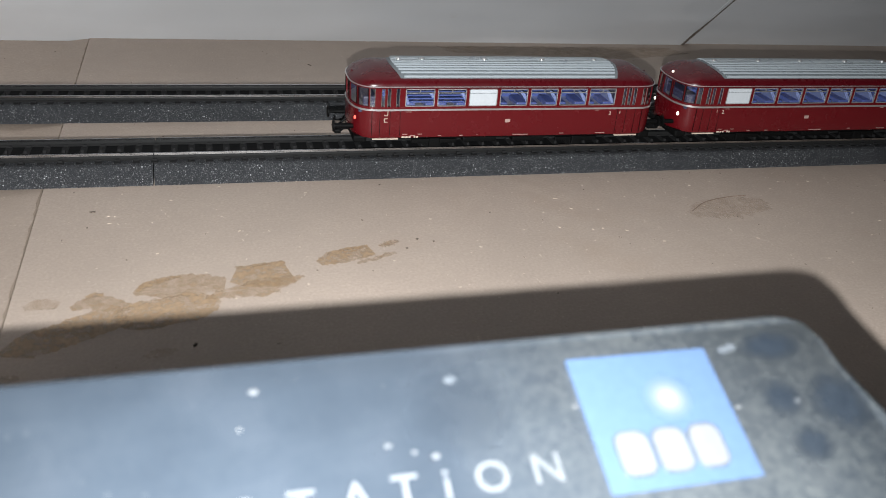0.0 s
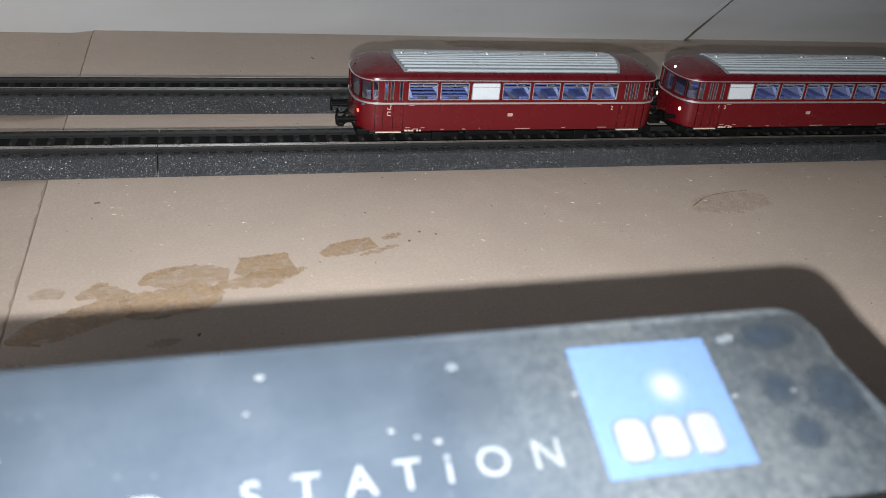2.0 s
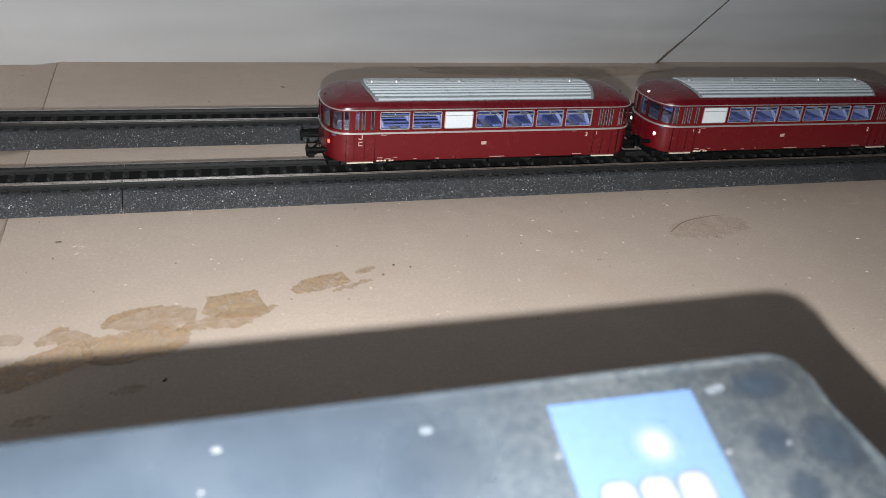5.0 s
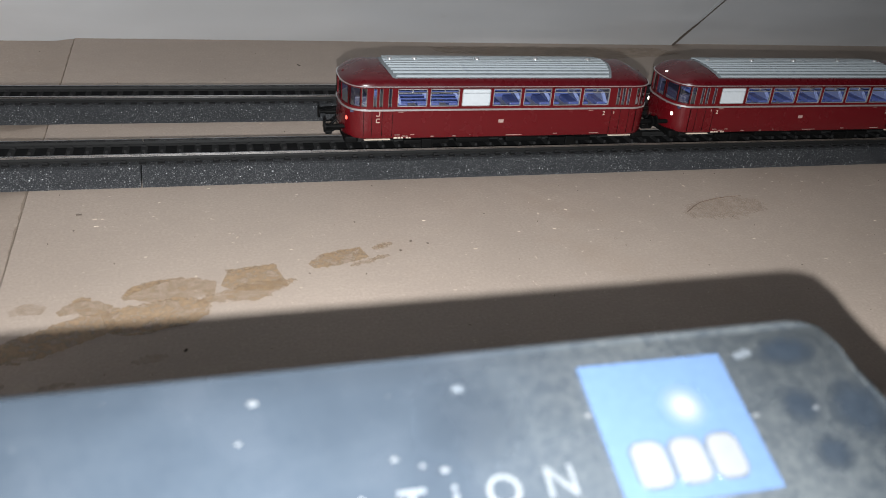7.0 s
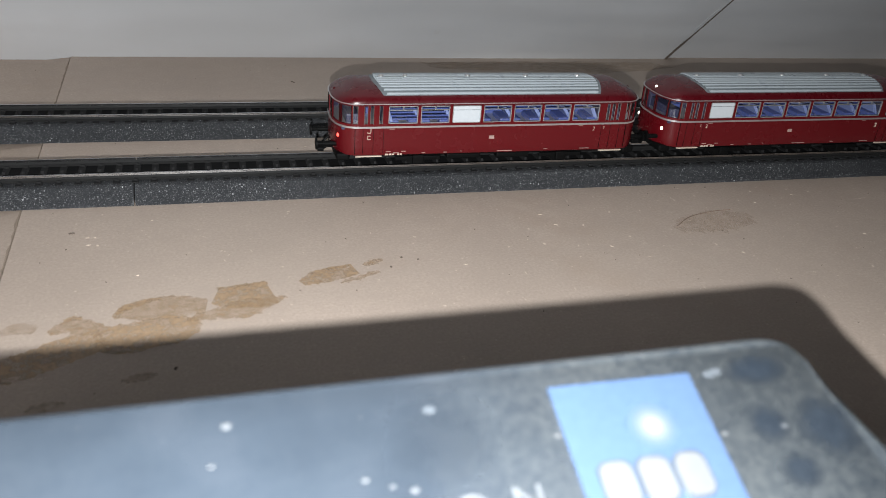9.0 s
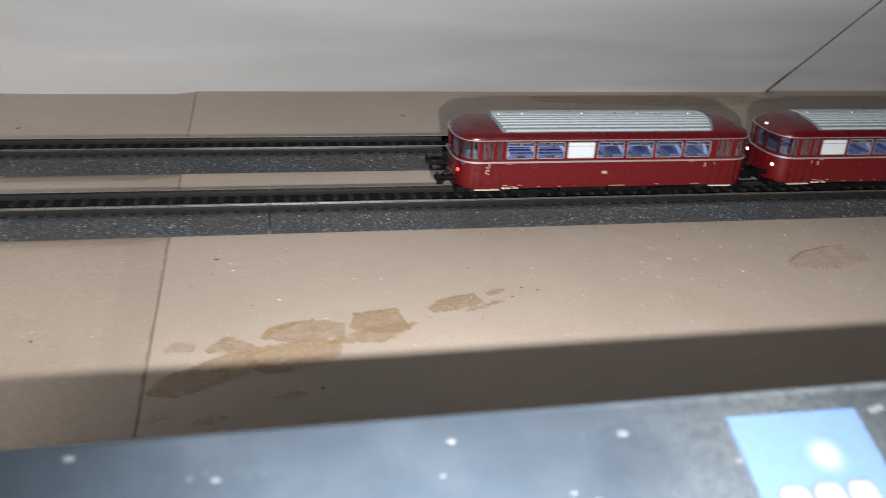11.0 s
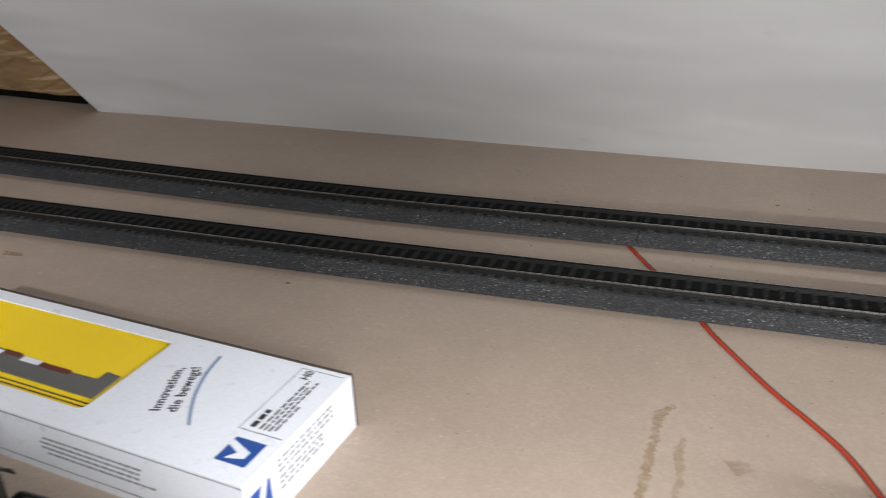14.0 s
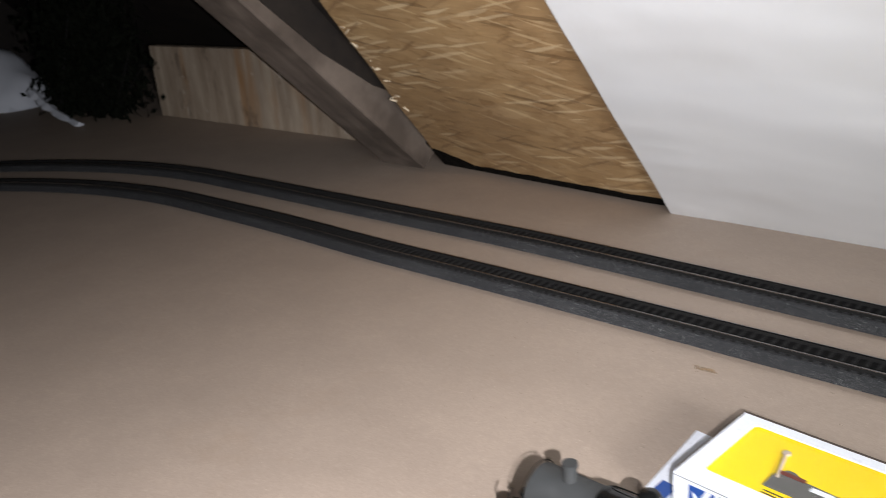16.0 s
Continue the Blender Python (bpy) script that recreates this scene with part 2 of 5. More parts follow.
def glow(name, tone, strength):
    m = mat(name, tone, 0.3)
    b = m.node_tree.nodes["Principled BSDF"]
    b.inputs["Emission Color"].default_value = (*tone, 1)
    b.inputs["Emission Strength"].default_value = strength
    return m


BALLAST, WALL, OSB = ballast_material(), white_wall_material(), osb_material()
RAIL = mat("nickel_rail", (0.46, 0.46, 0.465), 0.2, 1.0)
RAIL_FOOT = paint_material("rail_fastening", (0.013, 0.0129, 0.0128), 0.45, 0.12)
SLEEPER = mat("sleeper_plastic", (0.020, 0.0198, 0.020), 0.7, 0.0, 0.03)
SLEEPER_BED = paint_material("black_bed", (0.010, 0.0100, 0.0103), 0.8, 0.01)
RAFTER = wood_material("grey_rafter", (0.062, 0.047, 0.037), (0.190, 0.155, 0.130), (34, 7, 7), 0.75)
PLANK = plank_material()
# near black: the darkness of the unlit attic is put into the colour
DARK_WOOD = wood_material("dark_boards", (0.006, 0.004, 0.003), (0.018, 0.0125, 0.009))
STAIN, FAINT, RUBBED, CONSOLE = stain_material(), stain_material("faint_glue", 0.0, 0.35), stain_material("rubbed_patch", 0.0, 0.19), console_material()
RED = paint_material("red_lacquer", (0.080, 0.0030, 0.0052), 0.24, 0.4)
# the body red again, darkened to stand for grazing light on the roof
RED_SHADE = paint_material("red_roof_shade", (0.056, 0.0028, 0.0052), 0.28, 0.4)
# panel darker than its ribs: shade between them is put into the colours
ROOF_GREY = paint_material("pale_grey_roof", (0.125, 0.14, 0.15), 0.45)
ROOF_RIB = paint_material("pale_roof_rib", (0.275, 0.305, 0.325), 0.32)
SILVER = mat("silver_trim", (0.54, 0.54, 0.545), 0.32, 0.8)
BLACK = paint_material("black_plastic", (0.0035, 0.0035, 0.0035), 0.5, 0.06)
LOCO_BLACK = paint_material("satin_black", (0.004, 0.0042, 0.0042), 0.2)
LOCO_GREY = paint_material("smokebox_grey", (0.030, 0.032, 0.033), 0.5)
BRASS = mat("brass", (0.98, 0.86, 0.58), 0.34, 1.0)
SEAM_DIRT = paint_material("joint_dirt", (0.25, 0.195, 0.15), 0.8)
SCRATCH = paint_material("brown_scratch", (0.17, 0.12, 0.09), 0.8)
CRUMB = paint_material("brown_crumb", (0.10, 0.075, 0.058), 0.8)
WHITE = paint_material("white_blind", (0.42, 0.445, 0.47), 0.5)
CARD = paint_material("white_card", (0.74, 0.78, 0.86), 0.32)
YELLOW = paint_material("yellow_card", (0.90, 0.64, 0.001), 0.55)
BLUE_INK = paint_material("blue_ink", (0.015, 0.07, 0.30), 0.4)
PALE_INK = paint_material("pale_blue_ink", (0.19, 0.27, 0.42), 0.4)
BLACK_INK = paint_material("black_ink", (0.02, 0.02, 0.022), 0.5)
PRINT_GREY = paint_material("print_grey", (0.17, 0.175, 0.19), 0.5)
MODEL_GREY = paint_material("grey_model", (0.10, 0.10, 0.095), 0.5)
BLUE_SEAT = paint_material("blue_seat", (0.050, 0.072, 0.215), 0.5, 0.3)
# paler copy of the seat blue, painting the light on the seat backs
SEAT_LIT = paint_material("lit_blue_seat", (0.165, 0.205, 0.38), 0.4, 0.5)
CAB_DARK = paint_material("dark_cab_wall", (0.034, 0.036, 0.070), 0.4)
PINK_PLATE = paint_material("pink_plate", (0.30, 0.20, 0.175), 0.5)
CREAM = paint_material("cream_print", (0.45, 0.37, 0.30), 0.5)
LOGO_BLUE = paint_material("logo_blue", (0.037, 0.060, 0.106), 0.2)
EMBLEM_WHITE = paint_material("white_emblem", (0.075, 0.078, 0.082), 0.4)
LETTER = paint_material("white_letter", (0.062, 0.067, 0.072), 0.4)
FAINT_DUST = paint_material("faint_dust", (0.033, 0.039, 0.046), 0.8)
DUST = paint_material("pale_dust", (0.044, 0.047, 0.050), 0.8)
ORANGE = paint_material("red_wire", (0.37, 0.032, 0.012), 0.4)
WIRE_DARK = paint_material("brown_wire", (0.10, 0.03, 0.015), 0.45)
LAMP_WHITE, LAMP_RED = glow("lit_lens", (1.0, 0.93, 0.8), 2.5), glow("red_lens", (1.0, 0.10, 0.07), 1.6)
GREEN = paint_material("near_black_green", (0.0040, 0.0052, 0.0030), 0.9, 0.1)
TWIG = paint_material("withered_foliage", (0.10, 0.075, 0.05), 0.8)
COAL = paint_material("black_coal", (0.008, 0.0078, 0.0075), 0.45)
MODEL_RED = paint_material("dull_red_model", (0.13, 0.03, 0.022), 0.5)
EDGE_STRIP = paint_material("dark_card_strip", (0.06, 0.045, 0.036), 0.8)
FLAKE = paint_material("torn_wood_flake", (0.62, 0.52, 0.38), 0.7)
CLOTH = paint_material("pale_cloth", (0.62, 0.66, 0.74), 0.8)
GLASS = mat("clear_glazing", (0.9, 0.92, 1.0), 0.03)
_t, _s = node(GLASS, "ShaderNodeBsdfTransparent"), node(GLASS, "ShaderNodeMixShader", Fac=0.09)
_g = node(GLASS, "ShaderNodeBsdfGlossy", Roughness=0.03)
link(GLASS, _t.outputs[0], _s.inputs[1])
link(GLASS, _g.outputs[0], _s.inputs[2])
link(GLASS, _s.outputs[0], GLASS.node_tree.nodes["Material Output"].inputs["Surface"])


# ---- mesh helpers ----
def part(name, bm, material, parent=None, label="", smooth=False):
    me = bpy.data.meshes.new(name)
    bmesh.ops.recalc_face_normals(bm, faces=bm.faces)
    bm.to_mesh(me)
    bm.free()
    me.materials.append(material)
    if smooth:
        me.polygons.foreach_set("use_smooth", [True] * len(me.polygons))
        me.set_sharp_from_angle(angle=radians(38))
    ob = new(name, me)
    ob.parent = parent
    if label:
        ob["label"] = label
    return ob


def add_box(bm, lo, hi, bevel=0.0, m=None):
    r = bmesh.ops.create_cube(bm, size=1.0)
    size = [b - a for a, b in zip(lo, hi)]
    mid = [(a + b) / 2 for a, b in zip(lo, hi)]
    bmesh.ops.scale(bm, vec=size, verts=r["verts"])
    bmesh.ops.translate(bm, vec=mid, verts=r["verts"])
    verts = r["verts"]
    if bevel:
        edges = list({e for v in verts for e in v.link_edges})
        verts = list({v for f in bmesh.ops.bevel(bm, geom=edges, offset=bevel, segments=2, affect="EDGES", profile=0.5)["faces"] for v in f.verts} | {v for v in verts if v.is_valid})
    if m is not None:
        bmesh.ops.transform(bm, matrix=m, verts=verts)
    return bm


def box(lo, hi, bevel=0.0):
    return add_box(bmesh.new(), lo, hi, bevel)


def add_tube(bm, a, b, r, r2=None, n=16):
    a, b = Vector(a), Vector(b)
    q = (b - a).to_track_quat("Z", "Y").to_matrix().to_4x4()
    bmesh.ops.create_cone(bm, cap_ends=True, segments=n, radius1=r, radius2=r if r2 is None else r2, depth=(b - a).length,
                          matrix=Matrix.Translation((a + b) / 2) @ q)
    return bm


def add_ball(bm, at, r, scale=(1, 1, 1), n=12):
    bmesh.ops.create_uvsphere(bm, u_segments=n, v_segments=max(6, n // 2), radius=r, matrix=Matrix.Translation(at) @ Matrix.Diagonal((*scale, 1)))
    return bm


def loft(bm, rings, closed=True, caps=True):
    rows = [[bm.verts.new(p) for p in ring] for ring in rings]
    n = len(rings[0])
    for a, b in zip(rows, rows[1:]):
        for k in range(n if closed else n - 1):
            bm.faces.new((a[k], a[(k + 1) % n], b[(k + 1) % n], b[k]))
    if caps and closed:
        bm.faces.new(rows[0])
        bm.faces.new(rows[-1])
    return bm


def pipe(points, r, n=8):
    bm, rings = bmesh.new(), []
    pts = [Vector(p) for p in points]
    for k, p in enumerate(pts):
        d = (pts[min(k + 1, len(pts) - 1)] - pts[max(k - 1, 0)]).normalized()
        side = d.cross(Vector((0, 0, 1)))
        side = side.normalized() if side.length > 1e-4 else Vector((1, 0, 0))
        up = side.cross(d)
        rings.append([p + r * (math.cos(a) * side + math.sin(a) * up) for a in (2 * math.pi * i / n for i in range(n))])
    return loft(bm, rings)


def smooth_curve(points, n=10):
    """Points on a smooth line through the given ones."""
    p = [Vector(q) for q in points]
    p = [2 * p[0] - p[1], *p, 2 * p[-1] - p[-2]]
    out = []
    for k in range(1, len(p) - 2):
        for i in range(n):
            t = i / n
            out.append(0.5 * (2 * p[k] + (p[k + 1] - p[k - 1]) * t + (2 * p[k - 1] - 5 * p[k] + 4 * p[k + 1] - p[k + 2]) * t ** 2
                              + (3 * p[k] - p[k - 1] - 3 * p[k + 1] + p[k + 2]) * t ** 3))
    return out + [p[-2]]


def lettering(name, words, size, material, m, parent, spacing=1.0, bold=0.0):
    c = bpy.data.curves.new(name, "FONT")
    c.body, c.size, c.align_x, c.align_y, c.space_character, c.extrude, c.offset = words, size, "CENTER", "CENTER", spacing, 0.00005, bold
    tmp = bpy.data.objects.new(name, c)
    me = bpy.data.meshes.new_from_object(tmp)
    bpy.data.objects.remove(tmp)
    me.materials.clear()
    me.materials.append(material)
    ob = new(name, me)
    ob.parent = parent
    ob.matrix_basis = m
    return ob


def empty(name, at=(0, 0, 0), turn=0.0):
    ob = new(name)
    ob.matrix_basis = pose(*at, 0, 0, turn)
    ob.empty_display_size = 0.01
    return ob


# ---- the boards ----
SEAM = [(-0.2075, 0.30), (-0.2062, 0.222), (-0.198, -0.021), (-0.193, -0.152), (-0.185, -0.9)]
LOW = -0.0028


def board(name, outline, z, thick, material, label):
    bm = bmesh.new()
    loft(bm, [[(x, y, z - thick) for x, y in outline], [(x, y, z - 0.0004) for x, y in outline],
              [(x * 0.9997, y * 0.9997, z) for x, y in outline]])
    return tagged(part(name, bm, material), label, "board", kind="structure")


board("floor_1", [*SEAM, (1.3, -0.9), (1.3, 0.30)], 0.0, 0.018, BOARD, "stained beige hardboard sheet of the layout base")
board("floor_2", [(-2.9, -0.9), *[(x - 0.0006, y) for x, y in SEAM[::-1]], (-0.2086, 0.75), (-2.9, 0.75)], LOW, 0.018, BOARD_LEFT,
      "beige hardboard sheet butted against its neighbour")
# a wedge added along the joint softens the step's shadow; dirt crumbs fill the rest
fb, eb, rows, wedge_rows, fr = bmesh.new(), bmesh.new(), [], [], random.Random(8)
for k in range(160):
    y = -0.42 + 0.64 * k / 159
    x = float(np.interp(y, [p[1] for p in SEAM[::-1]], [p[0] for p in SEAM[::-1]])) - 0.0004
    w = 0.0004 + 0.0008 * fr.random() ** 2
    top = -0.0007 - 0.0003 * noise.noise(Vector((y * 40, 0, 3)))
    wedge_rows.append([(x, y, LOW - 0.001), (x, y, top), (x - 0.004, y, top - 0.0004), (x - 0.010, y, LOW + 0.0007), (x - 0.017, y, LOW + 0.00005), (x - 0.017, y, LOW - 0.001)])
    rows.append([(x + 0.0001, y, LOW - 0.001), (x + 0.0001, y, -0.0001 - 0.0004 * fr.random()), (x - w * 0.6, y, top + 0.0002 + 0.0002 * fr.random()), (x - w, y, top - 0.0002), (x - w, y, LOW - 0.001)])
loft(eb, wedge_rows)
tagged(part("joint_wedge", eb, BOARD_LEFT, smooth=True), "curled edge of the lower beige hardboard sheet", "board", kind="structure")
loft(fb, rows)
tagged(part("trim", fb, SEAM_DIRT), "brown dirt filling the joint between the boards", "joint", kind="structure")
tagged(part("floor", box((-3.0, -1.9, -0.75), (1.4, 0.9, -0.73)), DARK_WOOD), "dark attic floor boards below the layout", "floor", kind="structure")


# ---- the sloping roof behind the board ----
def foot(x):
    """Where the slope meets the board."""
    return 0.2185 + 0.022 * max(0.0, min(1.0, (-0.3 - x) / 0.55)) + 0.03 * max(0.0, -0.95 - x) / 0.3


def steep(x):
    return 0.83 + 0.27 * max(0.0, min(1.0, (0.2 - x) / 1.1))


def slope(name, xs, back, z1, material, label, category="wall", thick=0.008, z0=-0.02, warp=0.0, steps=9):
    """A sheet that leans towards the room, back metres behind the face of the slope, buckled by warp metres."""
    bm, rows = bmesh.new(), []
    for x in xs:
        s = steep(x)
        n = Vector((0, -s, -1)).normalized() * -1
        pts = []
        for z in np.linspace(z0, z1, steps):
            buckle = warp * noise.noise(Vector((x * 2.6, z * 17 + x * 1.5, 4.0))) * min(1.0, max(0.0, z / 0.03))
            pts.append(Vector((x, foot(x) - z / s, z)) + n * (back + buckle))
        rows.append(pts + [p + n * thick for p in reversed(pts)])
    loft(bm, rows)
    return tagged(part(name, bm, material, smooth=warp > 0), label, category, kind="structure")


slope("wall_1", np.linspace(-0.912, 0.2175, 70), 0.0, 0.27, WALL, "white painted board lining the sloping roof, gently buckled", warp=0.0022, steps=60)
slope("wall_2", np.linspace(0.2195, 1.3, 8), 0.0025, 0.27, WALL, "white painted board beside a diagonal joint")
def torn_board():
    """The strand board; its free edge beside the rafter is torn and leaves a dark gap that widens upwards."""
    bm, rows = bmesh.new(), []
    for k, u in enumerate(np.linspace(0, 1, 40)):
        face = []
        for z in np.linspace(-0.02, 0.36, 40):
            x = -1.257 + 0.17 * max(0.0, z)
            x += (1 - min(1.0, u * 6)) * 0.007 * noise.noise(Vector((3.1, z * 60, 0.0)))
            x += (-0.86 - x) * u
            low = -0.0014 + 0.018 * max(0.0, min(1.0, (-1.198 - x) / 0.045)) + 0.0020 * noise.noise(Vector((x * 45, 1.0, 0.0)))
            zz = max(z, low * min(1.0, (-0.88 - x) / 0.1) + 0.00001 * k) if x < -0.88 else z
            t = steep(x)
            n = Vector((0, t, 1)).normalized()
            face.append((Vector((x, foot(x) - zz / t, zz)) + n * 0.014, n))
        rows.append([p for p, n in face] + [p + n * 0.008 for p, n in reversed(face)])
    loft(bm, rows)
    wall = tagged(part("wall_3", bm, OSB), "coarse strand board lining the sloping roof, torn along one edge", "wall", kind="structure")
    r = random.Random(21)
    for k in range(12):
        z = r.uniform(0.08, 0.20)
        x = -1.253 + 0.17 * z + r.gauss(0, 0.004)
        t = steep(x)
        m = Matrix.Translation(Vector((x, foot(x) - z / t, z)) + Vector((0, t, 1)).normalized() * 0.0125) @ Euler((radians(48) + r.gauss(0, 0.4), r.gauss(0, 0.4), r.uniform(-0.6, 0.6))).to_matrix().to_4x4()
        part("flake", add_box(bmesh.new(), (-0.004 * r.uniform(0.5, 1.6), -0.0010, 0), (0.004, 0.0012, 0.0005), 0, m), FLAKE, wall)


torn_board()
# black sheet stands in for the shade under the strand board
slope("gap_shade", np.linspace(-1.262, -0.90, 8), 0.0150, 0.024, BLACK, "dark gap below the strand board", thick=0.004)
# dark sheet added out of view above the lining to swallow bounced light
slope("dark_backing", np.linspace(-1.262, 1.3, 10), 0.026, 1.0, DARK_WOOD, "dark bare roof boards behind and above the lining")
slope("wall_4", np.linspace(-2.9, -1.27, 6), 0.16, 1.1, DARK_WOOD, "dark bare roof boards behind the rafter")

# joint and bits of tape along the foot of the slope
jb = bmesh.new()
add_tube(jb, (0.2185, foot(0.2) - 0.0005, 0.0006), (0.2187, foot(0.2) - 0.034, 0.0275), 0.0011, 0.0004, 8)
add_tube(jb, (0.2187, foot(0.2) - 0.034, 0.0275), (0.2187, foot(0.2) - 0.30, 0.248), 0.0004, 0.0003, 8)
tagged(part("trim", jb, RAFTER), "dark gap strip along the diagonal board joint", "joint", kind="structure")

# rafter, its foot on the board, leaning with the roof
rb = bmesh.new()
for x0, x1 in ((-1.340, -1.262),):
    prof = []
    for z in np.linspace(0.0, 1.0, 6):
        y = 0.257 - z / 0.96
        prof.append([(x0, y, z), (x1, y, z), (x1, y + 0.060, z + 0.05), (x0, y + 0.060, z + 0.05)])
    loft(rb, prof)
bmesh.ops.bevel(rb, geom=rb.edges[:], offset=0.002, segments=1, affect="EDGES")
tagged(part("rafter", rb, RAFTER), "weathered grey-brown roof rafter standing on the board", "rafter", kind="structure")

# dark strip added along the side of the rafter, widening upwards, towards the strand board
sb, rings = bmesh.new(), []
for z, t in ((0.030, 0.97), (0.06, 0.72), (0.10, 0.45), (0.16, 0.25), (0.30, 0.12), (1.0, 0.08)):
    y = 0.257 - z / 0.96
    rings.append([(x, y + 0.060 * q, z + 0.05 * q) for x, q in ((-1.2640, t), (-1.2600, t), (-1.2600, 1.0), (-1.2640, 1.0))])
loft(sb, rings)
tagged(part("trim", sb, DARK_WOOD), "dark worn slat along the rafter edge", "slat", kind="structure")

# plank behind the rafter
pb = add_box(bmesh.new(), (-2.035, 0.345, LOW), (-1.45, 0.365, 0.131), 0.002)
tagged(part("plank", pb, PLANK), "rough pale plank standing upright behind the rafter", "plank", kind="structure")

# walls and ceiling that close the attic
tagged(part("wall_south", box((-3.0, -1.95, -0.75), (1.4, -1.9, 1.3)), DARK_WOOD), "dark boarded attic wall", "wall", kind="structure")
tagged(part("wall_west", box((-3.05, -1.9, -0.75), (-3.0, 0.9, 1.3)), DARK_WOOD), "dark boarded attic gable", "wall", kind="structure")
tagged(part("wall_east", box((1.4, -1.9, -0.75), (1.45, 0.9, 1.3)), WALL), "white attic gable wall", "wall", kind="structure")
tagged(part("ceiling", box((-3.0, -1.9, 1.12), (1.4, 0.9, 1.16)), PLANK), "boarded attic ceiling", "ceiling", kind="structure")


# ---- tracks ----
def near_line(x):
    u = max(0.0, min(1.0, (-0.5 - x) / 0.55))
    v = max(0.0, min(1.0, (-1.05 - x) / 0.25))
    return 0.007 * u * u * (3 - 2 * u) + 0.008 * v * v * (3 - 2 * v) - max(0.0, -1.42 - x) ** 2 / 1.45


def far_line(x):
    u = max(0.0, min(1.0, (-0.5 - x) / 0.55))
    return 0.0775 + 0.020 * u * u * (3 - 2 * u) - max(0.0, -1.48 - x) ** 2 / 1.45


def along(line, x, off):
    """The point beside the line at x, off metres to its far side."""
    d = (line(x + 1e-4) - line(x - 1e-4)) / 2e-4
    k = 1 / math.hypot(1, d)
    return x - d * k * off, line(x) + k * off


BED = [(-0.0200, 0.0), (-0.0196, 0.0010), (-0.0150, 0.0066), (-0.0138, 0.0072), (0.0138, 0.0072), (0.0150, 0.0066), (0.0196, 0.0010), (0.0200, 0.0)]
HEAD = [(-0.00016, 0.0092), (-0.00016, 0.0096), (-0.00034, 0.0098), (-0.00034, 0.0102), (-0.00024, 0.0103), (0.00024, 0.0103),
        (0.00034, 0.0102), (0.00034, 0.0098), (0.00016, 0.0096), (0.00016, 0.0092)]
FOOT = [(-0.0008, 0.0070), (-0.0008, 0.0077), (-0.0003, 0.0083), (-0.00015, 0.0093), (0.00015, 0.0093), (0.0003, 0.0083), (0.0008, 0.0077), (0.0008, 0.0070)]
X0, X1, PITCH, JOINT = -2.6, 1.2, 0.0074, -0.1555
sleeper_mesh = None


def sweep(line, profile, x0, x1, step, shift=0.0, lift=0.0):
    xs = list(np.arange(x0, x1, step)) + [x1]
    bm = bmesh.new()
    loft(bm, [[(*along(line, x, o + shift), z + lift) for o, z in profile] for x in xs])
    return bm


def track(line, label, joints):
    global sleeper_mesh
    t = tagged(empty("railway_track"), label, "track", "model tracks")
    cuts = [X0, *joints, X1]
    for a, b in zip(cuts, cuts[1:]):
        part("roadbed", sweep(line, BED, a + 0.00025, b - 0.00025, 0.03), BALLAST, t, "dark grey moulded ballast with glinting grains")
        part("sleeper_bed", sweep(line, [(-0.0078, 0.0070), (-0.0078, 0.0073), (0.0078, 0.0073), (0.0078, 0.0070)], a + 0.0003, b - 0.0003, 0.03), SLEEPER_BED, t, "black moulded bed between the rails")
        for side in (-0.0088, 0.0088):
            part("rail", sweep(line, HEAD, a + 0.00015, b - 0.00015, 0.03, side), RAIL, t, "shiny nickel rail", True)
            part("rail_foot", sweep(line, FOOT, a + 0.00015, b - 0.00015, 0.03, side), RAIL_FOOT, t, "dark moulded rail fastening")
    if sleeper_mesh is None:
        bm = bmesh.new()
        add_box(bm, (-0.0014, -0.0128, 0.0), (0.0014, 0.0128, 0.0004))
        for y in (-0.0104, -0.0072, 0.0072, 0.0104):
            add_box(bm, (-0.0008, y - 0.0006, 0.0004), (0.0008, y + 0.0006, 0.0012))
        add_box(bm, (-0.0005, -0.0005, 0.0004), (0.0005, 0.0005, 0.0017))
        sleeper_mesh = bpy.data.meshes.new("sleeper")
        bm.to_mesh(sleeper_mesh)
        bm.free()
        sleeper_mesh.materials.append(SLEEPER)
    rest = bmesh.new()
    for k in range(int((X1 - X0) / PITCH)):
        x = X0 + 0.003 + k * PITCH
        d = math.atan((line(x + 1e-3) - line(x - 1e-3)) / 2e-3)
        m = Matrix.Translation((x, line(x), 0.0071)) @ Matrix.Rotation(d, 4, "Z")
        if -0.9 < x < 0.35:
            ob = new("sleeper", sleeper_mesh)
            ob.parent, ob.matrix_basis = t, m
        else:
            bmesh.ops.create_cube(rest, size=1.0, matrix=m @ Matrix.Translation((0, 0, 0.0005)) @ Matrix.Diagonal((0.0028, 0.0256, 0.001, 1)))
    tagged(part("sleeper_run", rest, SLEEPER, t), kind="stuff")
    return t


track(near_line, "dark grey model track with shiny rails under the railbus", (-1.59, -1.4, -0.9, -0.53, JOINT, 0.205, 0.58))
track(far_line, "empty dark grey model track beside the slope", (-1.6, -1.2, -0.75, -0.38, 0.09, 0.45))


# ---- the railbus ----
HALF_L, HALF_W, CAP = 0.0725, 0.0172, 0.0125
SILL, HEADZ, GUTTER = 0.0324, 0.0404, 0.0414


